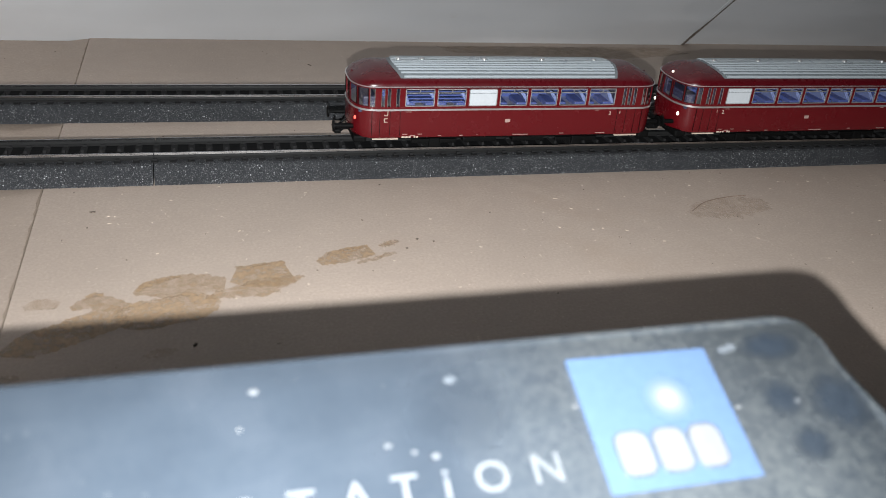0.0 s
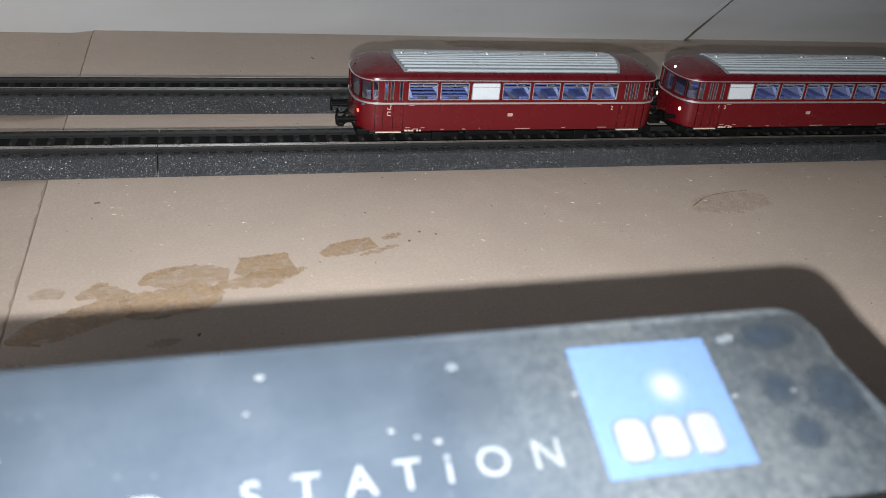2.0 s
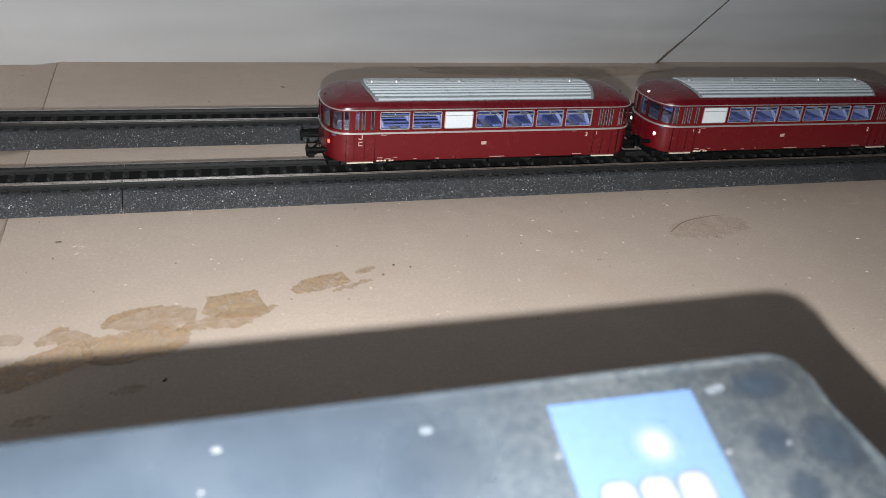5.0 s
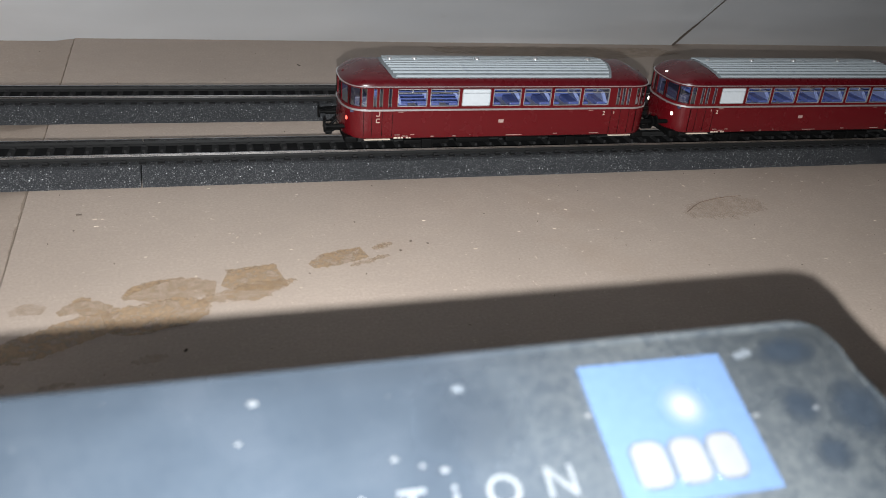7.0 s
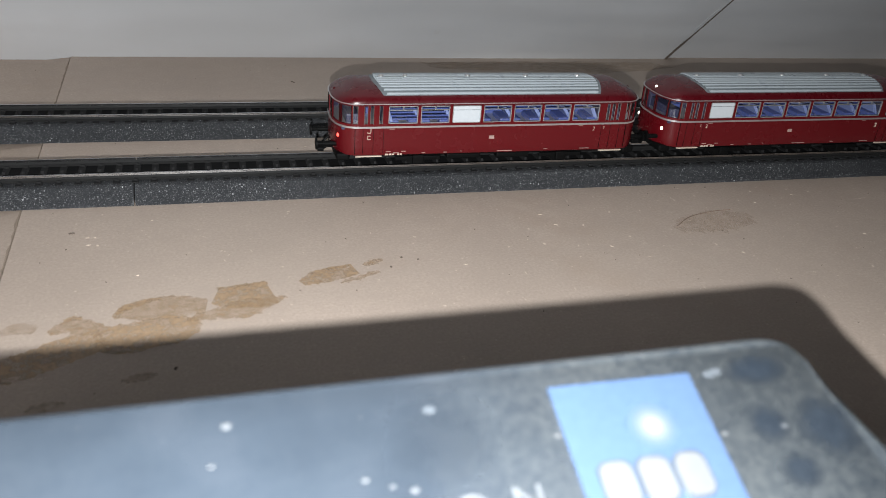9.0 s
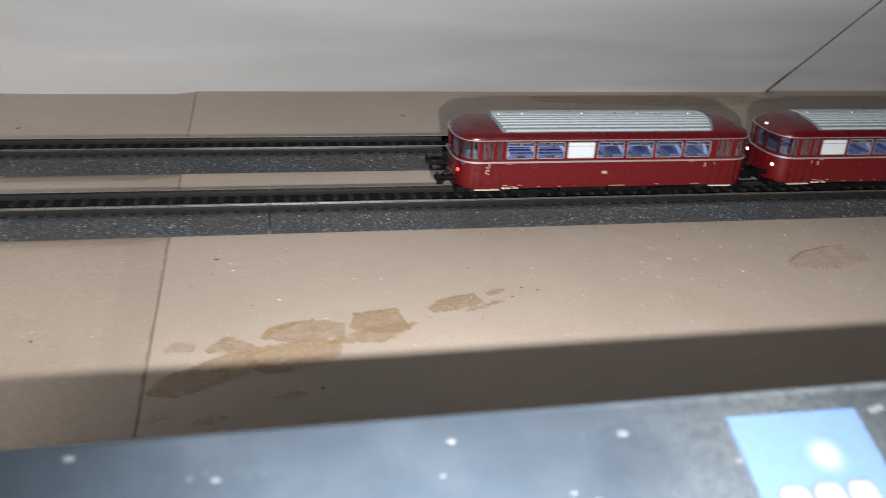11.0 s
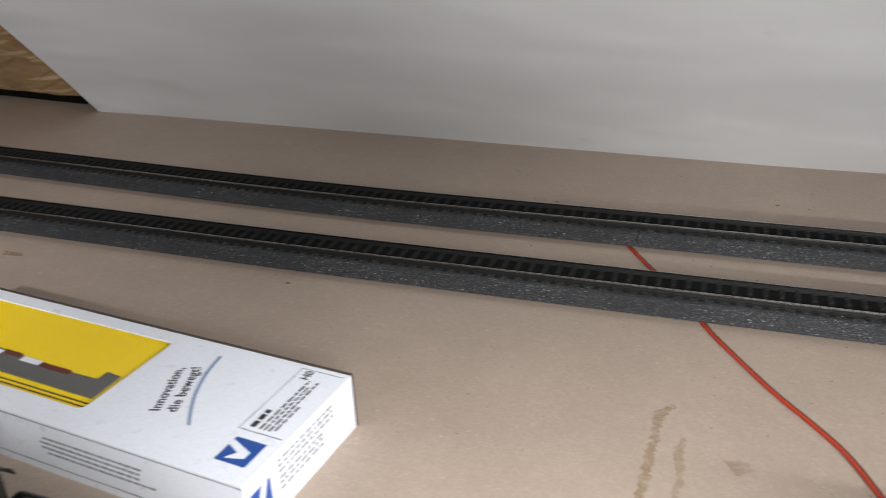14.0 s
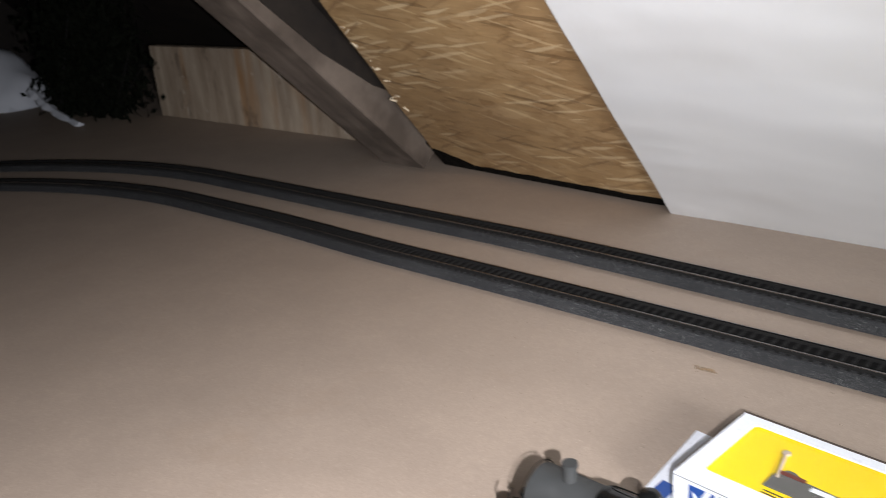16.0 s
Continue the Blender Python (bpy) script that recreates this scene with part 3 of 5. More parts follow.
def outline(inset=0.0, end=None, n=44, fine=0.0013):
    """The plan of the body, from the middle of the near side, counter-clockwise."""
    w, l = HALF_W - inset, HALF_L - (inset if end is None else end)
    xs = np.arange(-(HALF_L - CAP), HALF_L - CAP + 1e-6, fine)
    pts = [(x, -w) for x in xs]
    c, e = l - (HALF_L - CAP), 2 / 2.7
    arc = []
    for k in range(1, n):
        a = -math.pi / 2 + math.pi * k / n
        arc.append((HALF_L - CAP + c * math.cos(a) ** e, w * math.copysign(abs(math.sin(a)) ** e, math.sin(a))))
    pts += arc + [(x, w) for x in xs[::-1]] + [(-x, -y) for x, y in arc]
    return pts


WINDOWS = [(-0.0497 + 0.01442 * k, -0.0497 + 0.01442 * k + 0.0129) for k in range(7)]
SLITS = [(c - 0.0007, c + 0.0007) for c in (-0.0641, -0.0594, -0.0568, -0.0534)]
SLITS += [(-b, -a) for a, b in SLITS]


def opening(x, y):
    """The kind of window at a place of the outline, or nothing."""
    if abs(x) < 0.0655 and abs(y) > HALF_W - 0.003:
        for k, (a, b) in enumerate(WINDOWS):
            if a < x < b:
                return ("side", k, y > 0)
        for k, (a, b) in enumerate(SLITS):
            if a < x < b:
                return ("slit", k, y > 0)
        return None
    if abs(y) < 0.0046:
        return ("front", 0, x > 0)
    if 0.0054 < abs(y) < 0.0126:
        return ("front", 1 if y > 0 else -1, x > 0)
    if abs(y) >= 0.0133:
        return ("corner", 1 if y > 0 else -1, x > 0)
    return None


def band(pts, inner, z0, z1, test):
    """The posts of the window band, one mesh each, and the outline of every opening in it."""
    posts, gaps, n, run = [], {}, len(pts), None
    kinds = [test((pts[k][0] + pts[(k + 1) % n][0]) / 2, (pts[k][1] + pts[(k + 1) % n][1]) / 2) for k in range(n)]
    start = next(k for k in range(n) if kinds[k])
    for k in [(start + i) % n for i in range(n)]:
        a, b, ia, ib = pts[k], pts[(k + 1) % n], inner[k], inner[(k + 1) % n]
        if kinds[k]:
            gaps.setdefault(kinds[k], []).append((a, b, ia, ib))
            run = None
            continue
        if run is None:
            run = bmesh.new()
            posts.append(run)
        v = [run.verts.new((*p, z)) for z in (z0, z1) for p in (a, b, ib, ia)]
        for f in ((0, 1, 2, 3), (4, 5, 6, 7), (0, 1, 5, 4), (1, 2, 6, 5), (2, 3, 7, 6), (3, 0, 4, 7)):
            run.faces.new([v[i] for i in f])
    return posts, gaps


def shift(p, q, t):
    return (p[0] + (q[0] - p[0]) * t, p[1] + (q[1] - p[1]) * t)


def railcar(name, x0, blind, tail, vents, left_lamps, right_lamps, label):
    car = tagged(empty(name, (x0, 0, 0.0103)), label, "railcar", "coupled railbus cars")
    low = -0.0103
    o0, o1 = outline(), outline(0.0007)
    # lower body, slightly tucked in at the skirt
    bm = bmesh.new()
    loft(bm, [[(*p, low + z) for p in outline(i)] for z, i in ((0.0178, 0.0012), (0.0181, 0.0007), (0.0195, 0.0002), (0.0225, 0.0), (SILL, 0.0), (SILL, 0.0007), (0.0300, 0.0009))], caps=False)
    part("body", bm, RED, car, "glossy red lacquered body", True)
    posts, gaps = band(o0, o1, low + SILL, low + HEADZ, opening)
    for bm in posts:
        part("window_post", bm, RED, car)
    # roof
    bm = bmesh.new()
    ROOF = ((HEADZ, 0.0), (GUTTER, 0.0), (0.0427, 0.0005), (0.0441, 0.0018), (0.0455, 0.0043), (0.0466, 0.0078), (0.0473, 0.0115), (0.0476, 0.0150))
    loft(bm, [[(*p, low + z) for p in outline(i, (CAP - 0.0006) * (1 - math.exp(-2.0 * i / CAP)))] for z, i in ROOF])
    part("roof", bm, RED_SHADE, car, "dark red rounded roof", True)
    prof = [(-(HALF_W - i), z) for z, i in ROOF[3:]]
    prof = prof + [(-y, z) for y, z in reversed(prof)]
    bm = bmesh.new()
    ys = np.linspace(-0.0150, 0.0150, 25)
    top = [(y, np.interp(y, [p[0] for p in prof], [p[1] for p in prof]) + 0.0002) for y in ys]
    rings = []
    for x in (-0.0550, 0.0530):
        edge = [(x - math.copysign(0.0034, x) * (y / 0.015) ** 2, y, z) for y, z in top]
        rings.append([(q, y, low + z) for q, y, z in edge] + [(q, y, low + z - 0.0012) for q, y, z in reversed(edge)])
    loft(bm, rings)
    panel = part("roof_panel", bm, ROOF_GREY, car, "pale grey ribbed roof panel", True)
    for y in np.linspace(-0.0142, 0.0142, 13):
        z = np.interp(y, [p[0] for p in top], [p[1] for p in top])
        part("rib", add_box(bmesh.new(), (-0.0532 + 0.0034 * (y / 0.015) ** 2, y - 0.00060, low + z - 0.0003), (0.0514 - 0.0034 * (y / 0.015) ** 2, y + 0.00060, low + z + 0.0006)), ROOF_RIB, panel)
    for x in vents:
        bm = add_tube(bmesh.new(), (x, 0.0008, low + 0.0476), (x, 0.0008, low + 0.0487), 0.0014, 0.0011, 12)
        add_ball(bm, (x, 0.0008, low + 0.0487), 0.0011, (1, 1, 0.5), 10)
        part("roof_vent", bm, SILVER, panel, "small bright roof vent", True)
    # silver mouldings
    for nm, z, h, out in (("trim_strip", 0.0310, 0.0008, 0.0003), ("gutter", GUTTER - 0.0001, 0.00035, 0.0004)):
        bm = bmesh.new()
        loft(bm, [[(*p, low + zz) for p in outline(-oo)] for zz, oo in ((z - h / 2, 0.0), (z - h / 2, out), (z + h / 2, out), (z + h / 2, 0.0))])
        part(nm, bm, SILVER, car, "thin silver moulding")
    # glazing, frames, blinds
    for kind, segs in gaps.items():
        mid = [shift(a, ia, 0.5) for a, b, ia, ib in segs] + [shift(segs[-1][1], segs[-1][3], 0.5)]
        bm = bmesh.new()
        loft(bm, [[(*p, low + SILL) for p in mid], [(*p, low + HEADZ) for p in mid]], closed=False)
        pane = part("window_pane", bm, GLASS, car)
        pane.visible_shadow = False
        first, last = segs[0][0], segs[-1][1]
        bm, t = bmesh.new(), 0.00034
        if kind[0] == "side":
            xa, xb = sorted((first[0], last[0]))
            s = 1 if kind[2] else -1
            y0, y1 = s * (HALF_W - 0.0006), s * (HALF_W + 0.00012)
            y0, y1 = min(y0, y1), max(y0, y1)
            z0, z1, zm = low + SILL + 0.0001, low + HEADZ - 0.0001, low + SILL + 0.0060
            for lo, hi in (((xa, y0, z0), (xb, y1, z0 + t)), ((xa, y0, z1 - t), (xb, y1, z1)), ((xa, y0, z0), (xa + t, y1, z1)), ((xb - t, y0, z0), (xb, y1, z1)),
                           ((xa, y0, zm), (xb, y1, zm + t * 0.8)), (((xa + xb) / 2 - t / 2, y0, zm), ((xa + xb) / 2 + t / 2, y1, z1))):
                if kind[1] == blind and zm in (lo[2],):
                    continue
                add_box(bm, lo, hi)
            part("window_frame", bm, SILVER, car, "thin silver window frame")
            if kind[1] == blind:
                b2 = add_box(bmesh.new(), (xa + t, y0 - 0.0 if s < 0 else y0 - 0.0003, z0 + t), (xb - t, y0 + 0.0003 if s < 0 else y1 - 0.0003, z1 - t))
                bl = part("blind", b2, WHITE, car, "white closed window blind")
                zz = z1 - 0.0020
                part("blind_seam", add_box(bmesh.new(), (xa + t, y0 - 0.00008, zz), (xb - t, y1, zz + 0.0002)) if s < 0 else add_box(bmesh.new(), (xa + t, y0, zz), (xb - t, y1, zz + 0.0002)), ROOF_GREY, bl)
        else:
            w = 0.00013 if kind[0] == "slit" else 0.0002
            for p in (first, last):
                add_tube(bm, (*p, low + SILL), (*p, low + HEADZ), w, w, 6)
            part("window_frame", bm, MODEL_GREY if kind[0] == "slit" else BLACK, car)
    # doors: fine upright joints, step plates
    for side in (-1, 1):
        for grp in ((-0.0640, -0.0605, -0.0560, -0.0515), (0.0515, 0.0560, 0.0605, 0.0640)):
            bm = bmesh.new()
            for x in grp:
                add_box(bm, (x - 0.00009, side * (HALF_W - 0.0001) - 0.00016, low + 0.0190), (x + 0.00009, side * (HALF_W - 0.0001) + 0.00016, low + 0.0304))
            part("door_joint", bm, BLACK, car)
            part("step_plate", box((min(grp) + 0.0005, side * 0.0166 - 0.0004, low + 0.0174), (max(grp) - 0.0005, side * 0.0166 + 0.0004, low + 0.0179)), CREAM, car, "pale door step edge")
    # underframe, axles and wheels
    bm = add_box(bmesh.new(), (-0.062, -0.0108, low + 0.0150), (0.062, 0.0108, low + 0.0180), 0.0008)
    for xa, xb in ((-0.020, -0.004), (0.004, 0.020)):
        add_box(bm, (xa, -0.0100, low + 0.0128), (xb, 0.0100, low + 0.0152), 0.0006)
    frame_ob = part("underframe", bm, BLACK, car, "black underframe with equipment boxes")
    for x in (-0.0345, 0.0345):
        for s in (-1, 1):
            bm = add_tube(bmesh.new(), (x, s * 0.0083, low + 0.0160), (x, s * 0.0094, low + 0.0160), 0.0057, 0.0055, 24)
            add_tube(bm, (x, s * 0.0074, low + 0.0160), (x, s * 0.0083, low + 0.0160), 0.0063, 0.0063, 24)
            part("wheel", bm, BLACK, car, "dark metal wheel", True)
            bm = add_box(bmesh.new(), (x - 0.0105, s * 0.0125 - 0.0007, low + 0.0138), (x + 0.0105, s * 0.0125 + 0.0007, low + 0.0158), 0.0004)
            add_box(bm, (x - 0.0025, s * 0.0132 - 0.001, low + 0.0122), (x + 0.0025, s * 0.0132 + 0.001, low + 0.0165), 0.0005)
            part("axle_spring", bm, BLACK, car)
    # ends: buffers, coupling, lamps
    for s in (-1, 1):
        for y in (-0.0096, 0.0096):
            bm = add_tube(bmesh.new(), (s * 0.0700, y, low + 0.0215), (s * 0.0765, y, low + 0.0215), 0.0011, 0.0011, 12)
            add_tube(bm, (s * 0.0765, y, low + 0.0215), (s * 0.0795, y, low + 0.0215), 0.0008, 0.0008, 12)
            add_tube(bm, (s * 0.0792, y, low + 0.0215), (s * 0.0799, y, low + 0.0215), 0.0026, 0.0026, 18)
            part("buffer", bm, BLACK, car, "black buffer", True)
        bm = add_box(bmesh.new(), (min(s * 0.066, s * 0.0778), -0.0022, low + 0.0168), (max(s * 0.066, s * 0.0778), 0.0022, low + 0.0186), 0.0004)
        add_box(bm, (min(s * 0.0755, s * 0.0785), -0.0050, low + 0.0160), (max(s * 0.0755, s * 0.0785), 0.0050, low + 0.0178), 0.0005)
        add_tube(bm, (s * 0.0715, 0.0045, low + 0.0205), (s * 0.0765, 0.0035, low + 0.0165), 0.0006, 0.0006, 8)
        add_tube(bm, (s * 0.0715, -0.0045, low + 0.0205), (s * 0.0765, -0.0035, low + 0.0165), 0.0006, 0.0006, 8)
        part("coupling", bm, BLACK, car, "black hook coupling with hoses")
        bm = add_box(bmesh.new(), (min(s * 0.0655, s * 0.0715), -0.0145, low + 0.0150), (max(s * 0.0655, s * 0.0715), 0.0145, low + 0.0185), 0.001)
        part("bumper_beam", bm, BLACK, car)
        lamps = left_lamps if s < 0 else right_lamps
        e = 2 / 2.7
        for y in (-0.0118, 0.0118):
            a = math.asin((abs(y) / HALF_W) ** (1 / e))
            x = s * (HALF_L - CAP + CAP * math.cos(a) ** e)
            bm = add_ball(bmesh.new(), (x, y, low + 0.0262), 0.0009, (0.6, 1, 1), 12)
            part("headlamp", bm, lamps, car, "small round end lamp", True)
        bm = add_ball(bmesh.new(), (s * (HALF_L - 0.0019), 0, low + 0.0432), 0.0008, (0.8, 1, 1), 12)
        part("roof_lamp", bm, LAMP_WHITE if lamps is LAMP_WHITE else RED_SHADE, car, "round lamp over the windscreen", True)
    # inside
    part("cabin_floor", box((-0.0508, -0.0155, low + 0.0290), (0.0508, 0.0155, low + 0.0300)), BLUE_SEAT, car)
    for k in range(8):
        x = -0.0494 + 0.01411 * k
        for y0, y1 in ((-0.0152, -0.0035), (0.0035, 0.0152)):
            seat = part("seat", add_box(bmesh.new(), (max(x - 0.0050, -0.0506), y0, low + 0.0300), (min(x + 0.0050, 0.0506), y1, low + 0.0334), 0.0007), BLUE_SEAT, car, "blue moulded bench seat")
            bm, xs = bmesh.new(), (max(x - 0.0030, -0.0500), min(x + 0.0022, 0.0498))
            loft(bm, [[(c - 0.0009, y0, low + z), (c + 0.0009, y0, low + z), (c + 0.0009, y1, low + z), (c - 0.0009, y1, low + z)] for c, z in zip(reversed(xs), (0.0312, 0.0384))])
            bmesh.ops.bevel(bm, geom=bm.edges[:], offset=0.0004, segments=2, affect="EDGES")
            part("seat_back", bm, SEAT_LIT, seat, "pale blue reclined seat back", True)
    part("inner_partition", box((-0.0500, -0.0006, low + 0.0300), (0.0500, 0.0006, low + 0.0402)), BLUE_SEAT, car, "blue moulded interior wall")
    if blind == 2:
        for z in (0.0335, 0.0350, 0.0365, 0.0380):
            for s in (-1, 1):
                part("louvre", box((-0.0490, s * 0.0145 - 0.0004, low + z), (-0.0225, s * 0.0145 + 0.0004, low + z + 0.0006)), BLUE_SEAT, car, "blue louvre bar behind the window")
    for s in (-1, 1):
        part("bulkhead", box((s * 0.0512 - 0.0004, -0.0160, low + 0.0300), (s * 0.0512 + 0.0004, 0.0160, low + 0.0403)), CAB_DARK, car, "dark wall behind the driver")
        part("cab_floor", box((s * 0.0605 - 0.0090, -0.0150, low + 0.0296), (s * 0.0605 + 0.0075, 0.0150, low + 0.0306)), CAB_DARK, car)
        # dark panels added inside the far windows to block the bright view behind
        near, far = ([q for q in outline(i) if q[0] * s > 0.0600 and q[1] > 0.0015] for i in (0.0012, 0.0017))
        bm = bmesh.new()
        loft(bm, [[(*q, low + z) for q in near] + [(*q, low + z) for q in reversed(far)] for z in (0.0306, 0.0400)])
        part("view_block", bm, CAB_DARK, car)
        part("view_block", box((s * 0.0590 - 0.0073, 0.0148, low + 0.0306), (s * 0.0590 + 0.0073, 0.0154, low + 0.0403)), CAB_DARK, car)
        bm = add_box(bmesh.new(), (s * 0.0560 - 0.0025, 0.0010, low + 0.0306), (s * 0.0560 + 0.0025, 0.0070, low + 0.0340), 0.0008)
        add_box(bm, (s * 0.0540 - 0.0008, 0.0010, low + 0.0306), (s * 0.0540 + 0.0008, 0.0070, low + 0.0388), 0.0006)
        part("driver_seat", bm, BLUE_SEAT, car, "blue moulded driver seat")
        bm = add_box(bmesh.new(), (s * 0.0640 - 0.003, -0.0110, low + 0.0306), (s * 0.0640 + 0.003, 0.0110, low + 0.0352), 0.0008)
        part("driver_desk", bm, CAB_DARK, car)
    # printing
    for side in (-1, 1):
        m = lambda x, z: pose(x, side * (HALF_W + 0.00006), low + z, 90, 0, 0 if side < 0 else 180)
        part("emblem", box((-0.0032, side * (HALF_W + 0.0001) - 0.0001, low + 0.0248), (-0.0008, side * (HALF_W + 0.0001) + 0.0001, low + 0.0263)), PINK_PLATE, car, "small pale pink emblem plate")
        lettering("class_number", "2", 0.0026, CREAM, m(tail[0], 0.0285), car)
        lettering("class_number", "1", 0.0022, CREAM, m(tail[1], 0.0289), car)
        if blind == 2:
            bm, y = bmesh.new(), side * (HALF_W + 0.00005)
            for xa, xb, za, zb in ((0.0006, 0.0009, 0.0283, 0.0304), (-0.0008, 0.0009, 0.0283, 0.0286), (-0.0008, -0.0005, 0.0283, 0.0290),
                                   (-0.0008, 0.0009, 0.0270, 0.0273), (-0.0008, -0.0005, 0.0254, 0.0273), (-0.0008, 0.0009, 0.0254, 0.0257)):
                add_box(bm, (tail[2] + xa, y - 0.0001, low + za), (tail[2] + xb, y + 0.0001, low + zb))
            part("door_handle", bm, CREAM, car, "pale bent door handles")
        else:
            lettering("class_number", "2", 0.0028, CREAM, m(tail[2], 0.0276), car, 1.0, 0.0001)
        bm = bmesh.new()
        for xa, xb, z in ((-0.049, -0.0462, 0.0301), (0.0400, 0.0424, 0.0301), (-0.0502, -0.0475, 0.0198), (-0.0468, -0.044, 0.0192), (-0.0432, -0.041, 0.0198), (-0.034, -0.032, 0.0189),
                          (-0.024, -0.022, 0.0189), (-0.016, -0.0152, 0.0192), (0.0012, 0.0090, 0.0189), (0.024, 0.0262, 0.0192), (0.042, 0.047, 0.0191)):
            add_box(bm, (xa, side * (HALF_W - 0.0001) - 0.0002, low + z - 0.00013), (xb - 0.0004, side * (HALF_W - 0.0001) + 0.0002, low + z + 0.00013))
        part("small_print", bm, PINK_PLATE, car, "tiny pale lettering bars")
        bm = bmesh.new()
        for xa, xb in ((-0.0504, -0.0490), (-0.0486, -0.0476), (-0.0472, -0.0463), (-0.0449, -0.0441), (-0.0437, -0.0429)):
            add_box(bm, (xa, side * (HALF_W - 0.0009) - 0.0004, low + 0.0179), (xb, side * (HALF_W - 0.0009) + 0.0004, low + 0.0188))
        part("end_print", bm, CREAM, car, "cream lettering bars at the skirt")
    return car


railcar("railcar", 0.0, 2, (0.0477, 0.0527, -0.0579), (-0.0500, -0.0390, -0.0100, 0.0180, 0.0440), LAMP_RED, BLACK, "red model railbus motor car standing on the track")
railcar("railcar_trailer", 0.1568, 0, (-0.0497, -0.0530, 0.0490), (-0.0490, -0.0245, -0.0004, 0.0261, 0.0490), LAMP_WHITE, LAMP_RED, "red model railbus trailer coupled behind the motor car")


# ---- the control console in the foreground ----
SMUDGE = stain_material("wiped_smudge", 0.0, 0.30)
for n in SMUDGE.node_tree.nodes:
    if n.bl_idname == "ShaderNodeMix":
        n.inputs[6].default_value, n.inputs[7].default_value = (0.006, 0.010, 0.016, 1), (0.012, 0.017, 0.024, 1)

_c, _m, _g = node(SMUDGE, "ShaderNodeTexCoord"), node(SMUDGE, "ShaderNodeMapping"), node(SMUDGE, "ShaderNodeTexGradient")
_m.inputs["Location"].default_value, _m.inputs["Scale"].default_value = (-1.7, -1.7, 0), (3.4, 3.4, 0)
_g.gradient_type = "SPHERICAL"
link(SMUDGE, _c.outputs["Generated"], _m.inputs["Vector"])
_n, _a = node(SMUDGE, "ShaderNodeTexNoise", Scale=3.4, Detail=5.0), node(SMUDGE, "ShaderNodeMix")
_a.data_type, _a.blend_type = "VECTOR", "MIX"
_a.inputs[0].default_value = 0.42
link(SMUDGE, _m.outputs[0], _n.inputs["Vector"])
_s = node(SMUDGE, "ShaderNodeMapping")
_s.inputs["Location"].default_value, _s.inputs["Scale"].default_value = (-1, -1, 0), (2, 2, 0)
link(SMUDGE, _n.outputs["Color"], _s.inputs["Vector"])
link(SMUDGE, _m.outputs[0], _a.inputs[4])
link(SMUDGE, _s.outputs[0], _a.inputs[5])
link(SMUDGE, _a.outputs[1], _g.inputs["Vector"])
for n in SMUDGE.node_tree.nodes:
    if n.bl_idname == "ShaderNodeMixShader":
        link(SMUDGE, ramp(SMUDGE, _g.outputs["Fac"], ((0.06, (0, 0, 0)), (0.60, (0.66,) * 3))), n.inputs[0])

FAINT_SMUDGE = SMUDGE.copy()
FAINT_SMUDGE.name = "faint_smudge"
for n in FAINT_SMUDGE.node_tree.nodes:
    if n.bl_idname == "ShaderNodeValToRGB" and abs(n.color_ramp.elements[1].color[0] - 0.66) < 0.01:
        n.color_ramp.elements[1].color = (0.18, 0.18, 0.18, 1)

BADGE_GLOW = glow("badge_glow", (0.9, 0.95, 1.0), 1.7)
BADGE_GLOW.node_tree.nodes["Principled BSDF"].inputs["Base Color"].default_value = (0.03, 0.03, 0.03, 1)
_c, _m, _g, _t, _s = (node(BADGE_GLOW, "ShaderNode" + k) for k in ("TexCoord", "Mapping", "TexGradient", "BsdfTransparent", "MixShader"))
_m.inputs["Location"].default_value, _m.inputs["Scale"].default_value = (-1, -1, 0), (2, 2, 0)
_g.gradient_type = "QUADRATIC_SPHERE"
link(BADGE_GLOW, _c.outputs["Generated"], _m.inputs["Vector"])
link(BADGE_GLOW, _m.outputs[0], _g.inputs["Vector"])
link(BADGE_GLOW, ramp(BADGE_GLOW, _g.outputs["Fac"], ((0.0, (0, 0, 0)), (1.0, (0.85,) * 3))), _s.inputs[0])
link(BADGE_GLOW, _t.outputs[0], _s.inputs[1])
link(BADGE_GLOW, BADGE_GLOW.node_tree.nodes["Principled BSDF"].outputs[0], _s.inputs[2])
link(BADGE_GLOW, _s.outputs[0], BADGE_GLOW.node_tree.nodes["Material Output"].inputs["Surface"])
TILT = radians(20)


